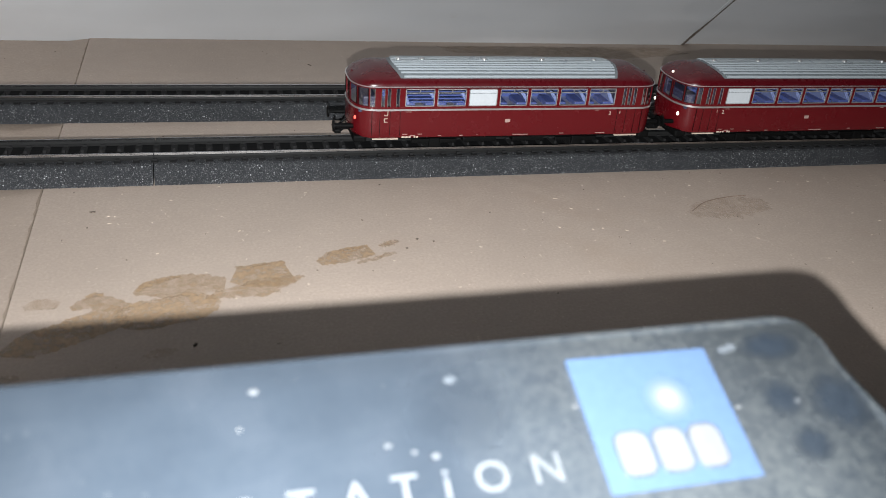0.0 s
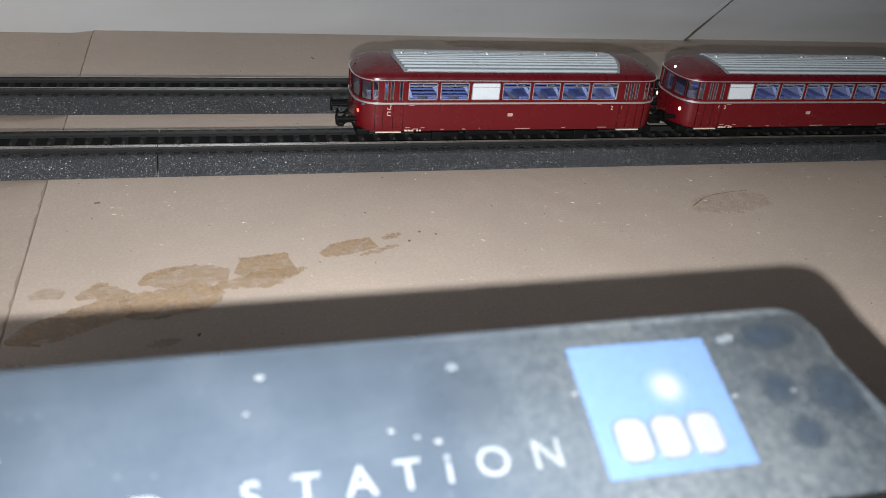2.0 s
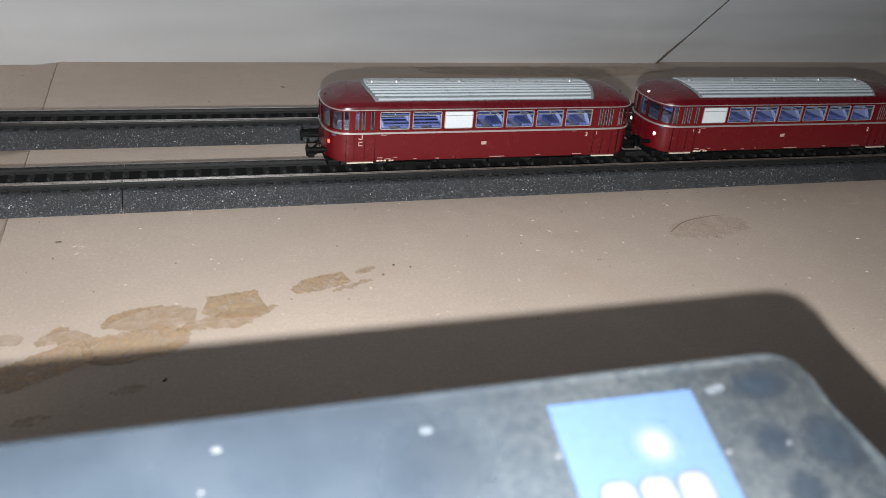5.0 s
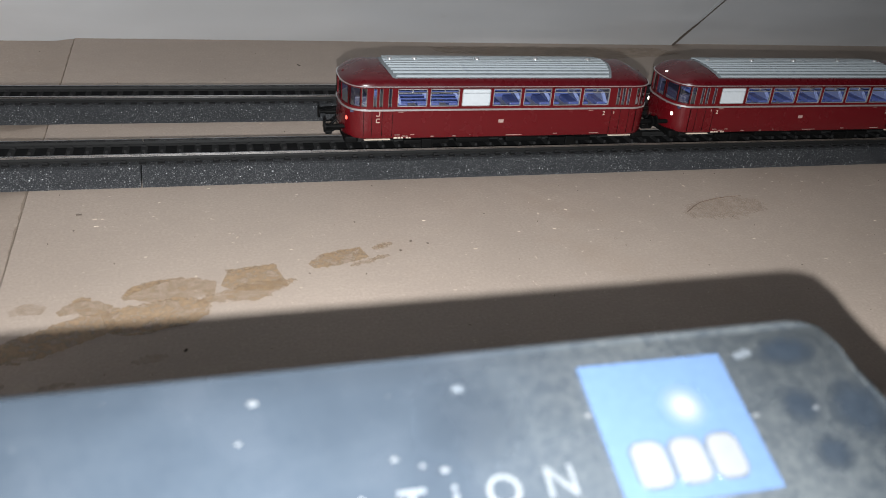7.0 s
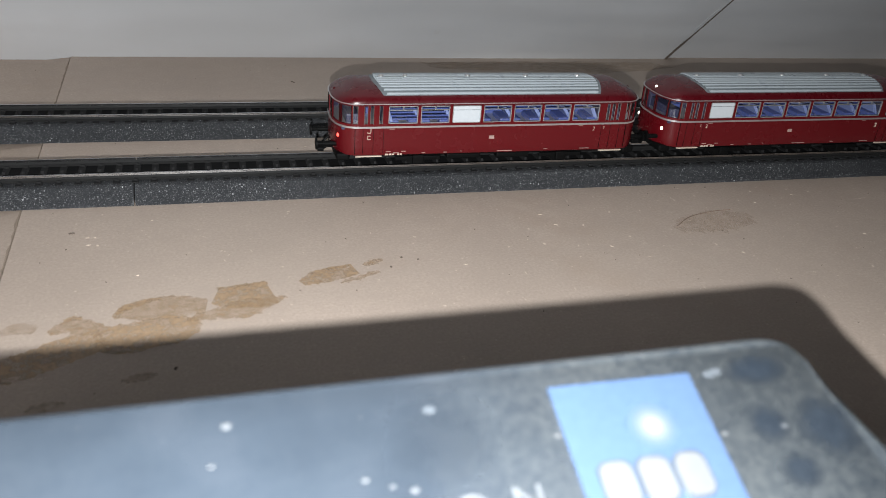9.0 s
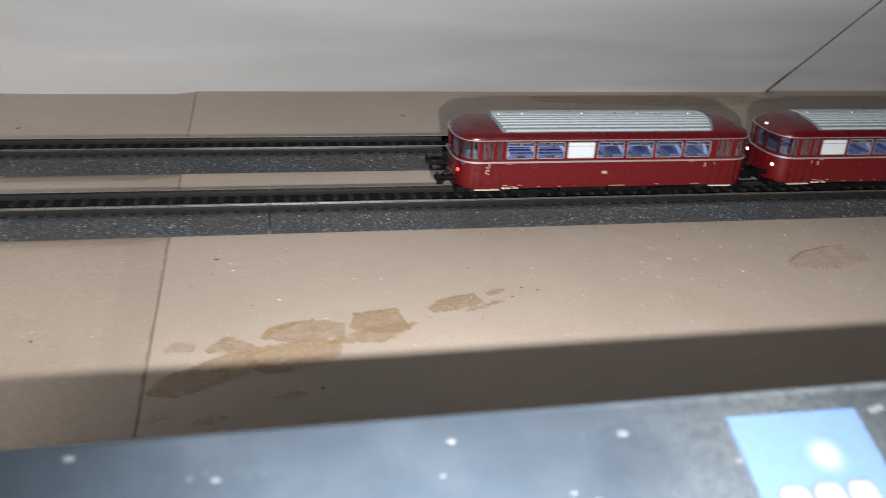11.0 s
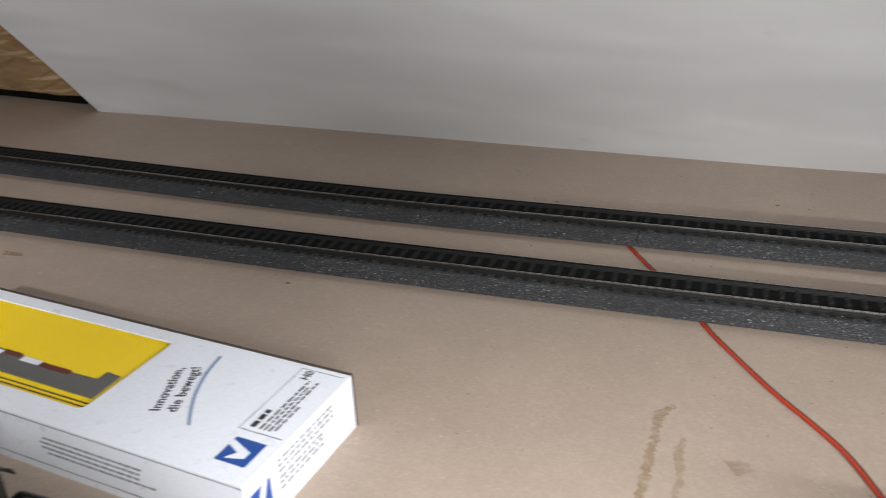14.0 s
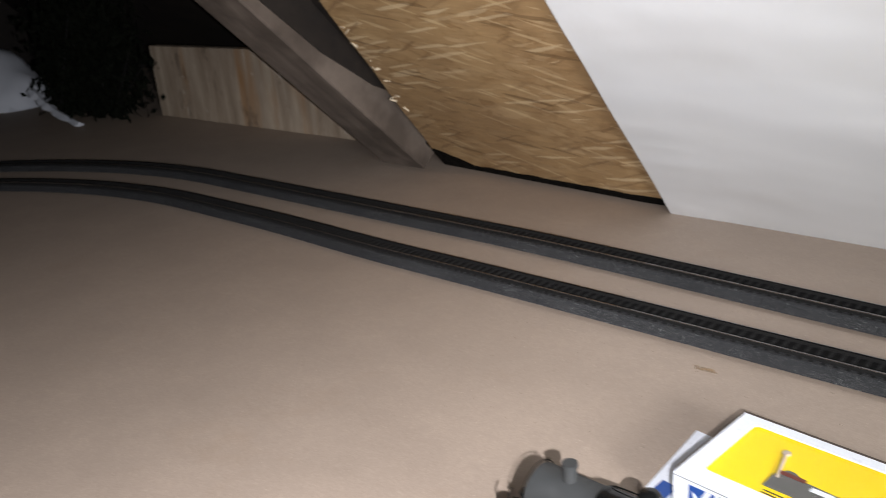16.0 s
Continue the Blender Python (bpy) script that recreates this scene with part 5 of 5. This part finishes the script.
    part("smokebox_rail", pipe([(-0.0290 + 0.0001, (R + 0.0008) * math.cos(radians(a)), cz + (R + 0.0008) * math.sin(radians(a))) for a in range(-20, 201, 10)], 0.00025, 6), BLACK, g)
    for x, y in ((0.036, 0.0075), (0.041, -0.0085), (0.056, 0.0060), (0.082, -0.0080), (0.100, 0.0070), (0.128, -0.0070)):
        zt = cz + math.sqrt((R * 1.1) ** 2 - y * y)
        bm = add_box(bmesh.new(), (x - 0.0022, y - 0.0018, zt - 0.002), (x + 0.0022, y + 0.0018, zt + 0.0024), 0.0006)
        add_tube(bm, (x, y, zt + 0.002), (x, y, zt + 0.0040), 0.0009, 0.0006, 8)
        part("boiler_fitting", bm, LOCO_BLACK, g, "small black boiler fitting")
    arch = [(0.0152 * math.cos(radians(q)), 0.0395 + 0.0072 * math.sin(radians(q))) for q in range(0, 181, 12)]
    bm = bmesh.new()
    loft(bm, [[(x, -0.0152, 0.0125), *[(x, -y, z) for y, z in arch], (x, 0.0152, 0.0125)] for x in (0.135, 0.164)])
    cab = part("cab", bm, LOCO_BLACK, g, "black driver's cab with arched roof", True)
    bm = bmesh.new()
    loft(bm, [[(x, y * 1.07, z + lift) for y, z in arch for lift in (0.0004,)] + [(x, y * 1.07, z + 0.0012) for y, z in reversed(arch)] for x in (0.132, 0.169)])
    part("cab_roof", bm, LOCO_BLACK, cab, "overhanging arched roof", True)
    for q in (-1, 1):
        part("cab_window", box((0.140, q * 0.0153 - 0.0002, 0.0300), (0.150, q * 0.0153 + 0.0002, 0.0370)), LOCO_GREY, cab)
    tender = part("tender", add_box(bmesh.new(), (0.171, -0.0148, 0.0100), (0.238, 0.0148, 0.0370), 0.0016), LOCO_BLACK, g, "black tender behind the cab")
    bm = bmesh.new()
    bmesh.ops.create_grid(bm, x_segments=26, y_segments=14, size=0.5, matrix=Matrix.Translation((0.2035, 0, 0.0368)) @ Matrix.Diagonal((0.060, 0.0255, 1, 1)))
    for v in bm.verts:
        u = max(0.0, 1 - (abs(v.co.y) / 0.0128) ** 2) * max(0.0, 1 - (abs(v.co.x - 0.2035) / 0.030) ** 4)
        v.co.z += u * (0.0042 + 0.0016 * noise.noise(v.co * 420))
    part("coal_load", bm, COAL, tender, "heaped black coal")
    part("chassis", box((-0.033, -0.0065, 0.0040), (0.236, 0.0065, 0.0240)), BLACK, g)
    return g


for (x, y), turn, label, stack in (((-0.698, -0.2580), -1.8, "black model steam locomotive with grey smokebox", -0.0115),
                                   ((-0.668, -0.3105), -3.0, "second steam locomotive with grey smokebox alongside", 0.002)):
    rest = tagged(empty("siding_track", (x, y, LOW), turn), "short length of dark model track under a locomotive", "track", "model tracks")
    straight = lambda q: 0.0
    part("roadbed", sweep(straight, BED, -0.06, 0.26, 0.16), BALLAST, rest)
    for side in (-0.0088, 0.0088):
        part("rail", sweep(straight, HEAD, -0.06, 0.26, 0.16, side), RAIL, rest)
        part("rail_foot", sweep(straight, FOOT, -0.06, 0.26, 0.16, side), RAIL_FOOT, rest)
    locomotive((x, y, LOW + 0.0103), turn, label, stack)


# ---- wires, marks and dirt on the boards ----
pts = smooth_curve([(-0.388, 0.066, LOW + 0.001), (-0.366, 0.030, LOW + 0.001), (-0.350, 0.005, 0.003 + LOW), (-0.337, -0.0215, LOW + 0.0012), (-0.322, -0.046, LOW + 0.0011), (-0.306, -0.070, LOW + 0.0011),
                    (-0.292, -0.088, LOW + 0.0011), (-0.281, -0.104, LOW + 0.0011), (-0.272, -0.124, LOW + 0.0011), (-0.265, -0.143, LOW + 0.0011), (-0.258, -0.170, LOW + 0.0011), (-0.25, -0.26, LOW + 0.0011)], 8)
w = tagged(empty("layout_wire"), "twin red and brown wire lying across the board", "wire")
part("red_core", pipe(pts, 0.00085, 8), ORANGE, w, "bright red insulation", True)
part("brown_core", pipe([p + Vector((0.0012, 0.0006, -0.0002)) for p in pts], 0.0006, 8), WIRE_DARK, w, "brown insulation", True)


PALE_GLUE = stain_material("pale_glue", 0.12, 0.54)


def stain(name, points, z, label, seed, rough=0.0012, material=STAIN):
    """A thin uneven patch of dried glue with a frayed outline."""
    r = random.Random(seed)
    n = len(points)
    pts = []
    for k in range(n):
        a, b = Vector(points[k]), Vector(points[(k + 1) % n])
        for i in range(9):
            p = a.lerp(b, i / 9)
            pts.append((p.x + r.gauss(0, rough * 0.55), p.y + r.gauss(0, rough * 0.55)))
    bm = bmesh.new()
    bm.faces.new([bm.verts.new((x, y, z)) for x, y in pts])
    bmesh.ops.triangulate(bm, faces=bm.faces)
    ob = part(name, bm, material)
    return tagged(ob, label, "stain", "glue stains")


def stroke(spine, z, label, seed, material, rough=0.0007):
    """One brush stroke of dried glue: a thin ribbon along a spine of (x, y, half width) with ragged edges."""
    r, bm, rows = random.Random(seed), bmesh.new(), []
    line = smooth_curve(spine, 22)
    for k, p in enumerate(line):
        q = line[min(k + 1, len(line) - 1)] - line[max(k - 1, 0)]
        side = Vector((-q.y, q.x, 0)).normalized()
        w = max(0.0002, p.z)
        a, b = (w + rough * noise.noise(Vector((k * 0.21, seed * 7.3 + i, 0))) * 1.6 + r.gauss(0, rough * 0.35) for i in (0, 5))
        c = Vector((p.x, p.y, z))
        rows.append((c + side * a, c + side * a * 0.3, c - side * b * 0.3, c - side * b))
    loft(bm, rows, closed=False)
    return tagged(part("glue_stain", bm, material), label, "stain", "glue stains")


stroke([(-0.1575, -0.1085, 0.0008), (-0.1530, -0.1060, 0.0048), (-0.1440, -0.1045, 0.0076), (-0.1360, -0.1040, 0.0066), (-0.1285, -0.1050, 0.0040)], 0.00012, "pale brown dried glue stroke on the board", 1, PALE_GLUE)
stroke([(-0.1620, -0.1230, 0.0045), (-0.1540, -0.1215, 0.0085), (-0.1450, -0.1195, 0.0085), (-0.1370, -0.1170, 0.0078), (-0.1310, -0.1140, 0.0030)], 0.00018, "long brown dried glue stroke on the board", 2, STAIN)
stroke([(-0.1925, -0.1380, 0.0010), (-0.1860, -0.1350, 0.0062), (-0.1770, -0.1300, 0.0068), (-0.1680, -0.1245, 0.0070), (-0.1590, -0.1205, 0.0060)], 0.00024, "brown tapering end of the dried glue stroke", 3, STAIN)
stroke([(-0.1760, -0.1150, 0.0015), (-0.1700, -0.1120, 0.0042), (-0.1640, -0.1140, 0.0040), (-0.1580, -0.1170, 0.0020)], 0.00014, "thin pale glue film beside the stroke", 4, PALE_GLUE)
stroke([(-0.1720, -0.1088, 0.0005), (-0.1700, -0.1074, 0.0012), (-0.1670, -0.1078, 0.0008)], 0.00030, "dark glue crust on the board", 5, STAIN, 0.0004)
stroke([(-0.1570, -0.1068, 0.0007), (-0.1540, -0.1030, 0.0016), (-0.1490, -0.0998, 0.0015), (-0.1430, -0.0985, 0.0006)], 0.00030, "dark crust along the edge of a glue stroke", 6, STAIN, 0.0004)
stroke([(-0.1255, -0.0985, 0.0055), (-0.1200, -0.1000, 0.0075), (-0.1130, -0.1000, 0.0085), (-0.1065, -0.0985, 0.0078)], 0.00016, "blocky brown glue stroke on the board", 7, STAIN)
stroke([(-0.1350, -0.1130, 0.0010), (-0.1270, -0.1110, 0.0030), (-0.1180, -0.1090, 0.0052), (-0.1100, -0.1060, 0.0040), (-0.1020, -0.1020, 0.0008)], 0.00022, "ragged lower edge of the glue stroke", 8, PALE_GLUE, 0.0010)
stroke([(-0.1250, -0.0945, 0.0010), (-0.1160, -0.0932, 0.0011), (-0.1075, -0.0922, 0.0008)], 0.00030, "dark crust on the blocky glue stroke", 9, STAIN, 0.0004)
stroke([(-0.0955, -0.0940, 0.0022), (-0.0890, -0.0905, 0.0046), (-0.0820, -0.0882, 0.0046), (-0.0750, -0.0862, 0.0040)], 0.00016, "small brown glue stroke on the board", 10, STAIN, 0.0006)
stroke([(-0.0920, -0.0872, 0.0007), (-0.0850, -0.0848, 0.0008), (-0.0760, -0.0825, 0.0007)], 0.00028, "dark crust on the small glue stroke", 11, STAIN, 0.0003)
stroke([(-0.0820, -0.0955, 0.0006), (-0.0745, -0.0925, 0.0012), (-0.0665, -0.0885, 0.0008)], 0.00014, "thin flaking glue streak", 12, PALE_GLUE)
stroke([(-0.0715, -0.0835, 0.0010), (-0.0675, -0.0815, 0.0018), (-0.0635, -0.0795, 0.0008)], 0.00014, "small flaking glue spot", 13, PALE_GLUE)
stroke([(-0.1900, -0.1130, 0.0015), (-0.1850, -0.1110, 0.0035), (-0.1800, -0.1125, 0.0020)], 0.00012, "faint brown glue spot on the board", 14, FAINT)
for k, (x, y, l) in enumerate(((-0.189, -0.151, 0.004), (-0.172, -0.153, 0.005), (-0.148, -0.143, 0.005))):
    stroke([(x - l, y - 0.001, 0.0006), (x, y, 0.0022), (x + l, y + 0.0012, 0.0006)], 0.00012, "faint brown glue spot on the board", 15 + k, FAINT)
stroke([(0.0690, -0.0680, 0.0020), (0.0780, -0.0650, 0.0070), (0.0900, -0.0630, 0.0095), (0.1030, -0.0610, 0.0080), (0.1120, -0.0590, 0.0030)], 0.0001, "pale rubbed patch on the board", 41, RUBBED, 0.0022)
bm = pipe(smooth_curve([(0.0705, -0.0655, 0.0002), (0.082, -0.0568, 0.0002), (0.096, -0.0525, 0.0002), (0.1060, -0.0515, 0.0001)], 6), 0.0002, 5)
tagged(part("scratch", bm, SCRATCH), "thin dark curved scratch on the board", "scratch")
stroke([(-0.3455, -0.0880, 0.0012), (-0.3510, -0.0970, 0.0022), (-0.3512, -0.1120, 0.0016), (-0.3520, -0.1240, 0.0018), (-0.3522, -0.1370, 0.0016), (-0.3525, -0.1520, 0.0016)], LOW + 0.00018, "curved brown glue smear on the board", 31, PALE_GLUE, 0.0009)
stroke([(-0.3405, -0.1090, 0.0010), (-0.3412, -0.1190, 0.0018), (-0.3400, -0.1310, 0.0012), (-0.3412, -0.1480, 0.0010)], LOW + 0.00018, "second brown glue smear on the board", 32, FAINT, 0.0009)
stain("glue_stain", [(0.02, 0.207), (0.10, 0.210), (0.20, 0.209), (0.212, 0.192), (0.15, 0.178), (0.08, 0.184), (0.03, 0.190)], 0.0001, "faint brown stain at the foot of the slope", 13, 0.0015, FAINT)
stain("glue_stain", [(-0.325, -0.119), (-0.317, -0.1175), (-0.313, -0.122), (-0.320, -0.1265)], LOW + 0.00015, "small round brown stain on the board", 8, 0.0007, FAINT)
stain("glue_stain", [(-0.755, -0.0365), (-0.742, -0.0350), (-0.738, -0.0400), (-0.752, -0.0410)], LOW + 0.00015, "short dark smear beside the track", 9, 0.0007)

r = random.Random(12)
for x, y, l, a in ((-0.177, -0.044, 0.0022, 10), (-0.072, 0.159, 0.0030, 120), (-0.302, 0.146, 0.0028, 60), (-0.138, -0.1400, 0.0014, 60), (-0.236, -0.098, 0.0014, 70),
                   (-0.0560, -0.0790, 0.0010, 30), (-0.0500, -0.0815, 0.0008, 80), (-0.0615, -0.0860, 0.0009, 10), (-0.44, 0.120, 0.0026, 20), (-0.56, -0.03, 0.0024, 15), (-0.65, 0.115, 0.0020, 40)):
    z = 0.0 if x > -0.199 else LOW
    bm = add_box(bmesh.new(), (-l / 2, -0.0004, 0.0), (l / 2, 0.0004, 0.0004), 0.00015, Matrix.Translation((x, y, z)) @ Matrix.Rotation(radians(a), 4, "Z"))
    tagged(part("crumb", bm, CRUMB), "dark crumb of debris lying on the board", "debris", "crumbs on the boards")
bm = bmesh.new()
for k in range(2300):
    x, y = r.uniform(-0.9, 0.35), r.uniform(-0.2, 0.2)
    z = 0.0 if x > -0.19 else LOW
    s = r.uniform(0.00018, 0.00055)
    bmesh.ops.create_cube(bm, size=1.0, matrix=Matrix.Translation((x, y, z + 0.00008)) @ Matrix.Rotation(r.random() * 6, 4, "Z") @ Matrix.Diagonal((s * r.uniform(1, 3), s * 0.6, 0.0002, 1)))
tagged(part("pale_debris", bm, CREAM), "pale crumbs and fibres strewn on the boards", "debris", kind="stuff")

bm = bmesh.new()
for k in range(520):
    x, y = r.uniform(-0.9, 0.35), r.uniform(-0.2, 0.2)
    z = 0.0 if x > -0.19 else LOW
    s = r.uniform(0.0002, 0.00042)
    bmesh.ops.create_cube(bm, size=1.0, matrix=Matrix.Translation((x, y, z + 0.0001)) @ Matrix.Rotation(r.random() * 6, 4, "Z") @ Matrix.Diagonal((s * r.uniform(1, 2.2), s * 0.8, 0.0003, 1)))
tagged(part("dark_debris", bm, CRUMB), "dark specks strewn on the boards", "debris", kind="stuff")

bm = bmesh.new()
for k in range(420):
    p = Vector((-0.766 + r.gauss(0, 0.006), -0.337 + r.gauss(0, 0.006), LOW + 0.012 + abs(r.gauss(0.016, 0.012))))
    p.z = min(p.z, 0.050)
    bmesh.ops.create_cube(bm, size=1.0, matrix=Matrix.Translation(p) @ Euler((r.random() * 6, r.random() * 6, r.random() * 6)).to_matrix().to_4x4() @ Matrix.Diagonal((0.0050, 0.0022, 0.0008, 1)))
add_tube(bm, (-0.766, -0.337, LOW), (-0.766, -0.337, 0.03), 0.0015, 0.0008, 8)
tagged(part("model_tree", bm, TWIG), "brown withered model tree beside the locomotives", "model tree")

# things at the dark end of the attic
bm = bmesh.new()
bmesh.ops.create_icosphere(bm, subdivisions=4, radius=1.0, matrix=Matrix.Translation((-2.66, 0.27, 0.045)) @ Matrix.Rotation(radians(18), 4, "Y") @ Matrix.Diagonal((0.23, 0.10, 0.085, 1)))
for v in bm.verts:
    v.co += Vector((0, 0, 1)) * 0.018 * noise.noise(v.co * 14) + Vector((1, 0.5, 0)) * 0.02 * noise.noise(v.co * 9)
    v.co.z = max(v.co.z, LOW)
tagged(part("cloth", bm, CLOTH, smooth=True), "crumpled pale blue-white cloth on the board", "cloth")
# the darkness of this corner is put into the leaf and stem colours
shrub = tagged(empty("scenery_shrub", (-2.20, 0.30, LOW)), "large blackish green scenery shrub standing on the board", "shrub")
bm = bmesh.new()
for k in range(9):
    a = Vector((r.gauss(0, 0.05), r.gauss(0, 0.02), 0.0))
    add_tube(bm, a, a + Vector((r.gauss(0, 0.08), r.gauss(0, 0.02), r.uniform(0.10, 0.22))), 0.005, 0.0015, 6)
part("stem", bm, COAL, shrub, "thin blackened woody stems")
verts, faces = [], []
for k in range(5200):
    u, h = r.gauss(0, 0.075), abs(r.gauss(0.10, 0.07))
    u = max(-0.19, min(0.19, u - 0.10 * max(0.0, 0.12 - h)))
    c = Vector((u, r.gauss(0, 0.028), 0.004 + h))
    e = Euler((r.random() * 6, r.random() * 6, r.random() * 6)).to_matrix()
    l, w = r.uniform(0.007, 0.014), r.uniform(0.003, 0.005)
    n = len(verts)
    verts += [c + e @ Vector(q) for q in ((-l, 0, 0), (0, -w, 0.001), (l, 0, 0), (0, w, 0.001))]
    faces.append((n, n + 1, n + 2, n + 3))
me = bpy.data.meshes.new("foliage")
me.from_pydata(verts, [], faces)
me.materials.append(GREEN)
leaves = new("foliage", me)
leaves.parent = shrub
tagged(leaves, kind="stuff")
bm = bmesh.new()
rows = []
for k, p in enumerate(smooth_curve([(-2.31, 0.225, 0.052), (-2.26, 0.220, 0.032), (-2.19, 0.215, 0.014), (-2.10, 0.210, LOW + 0.003)], 8)):
    w = 0.012 + 0.010 * noise.noise(Vector((k * 0.4, 2.1, 0)))
    rows.append([p + Vector((0.3 * w, -w, 0.002)), p + Vector((0, 0, 0.004 + 0.3 * w)), p + Vector((-0.3 * w, w, 0.001)), p - Vector((0, 0, 0.001))])
loft(bm, rows)
tagged(part("paper_scrap", bm, CLOTH), "crumpled strip of pale paper lying on the board", "paper")
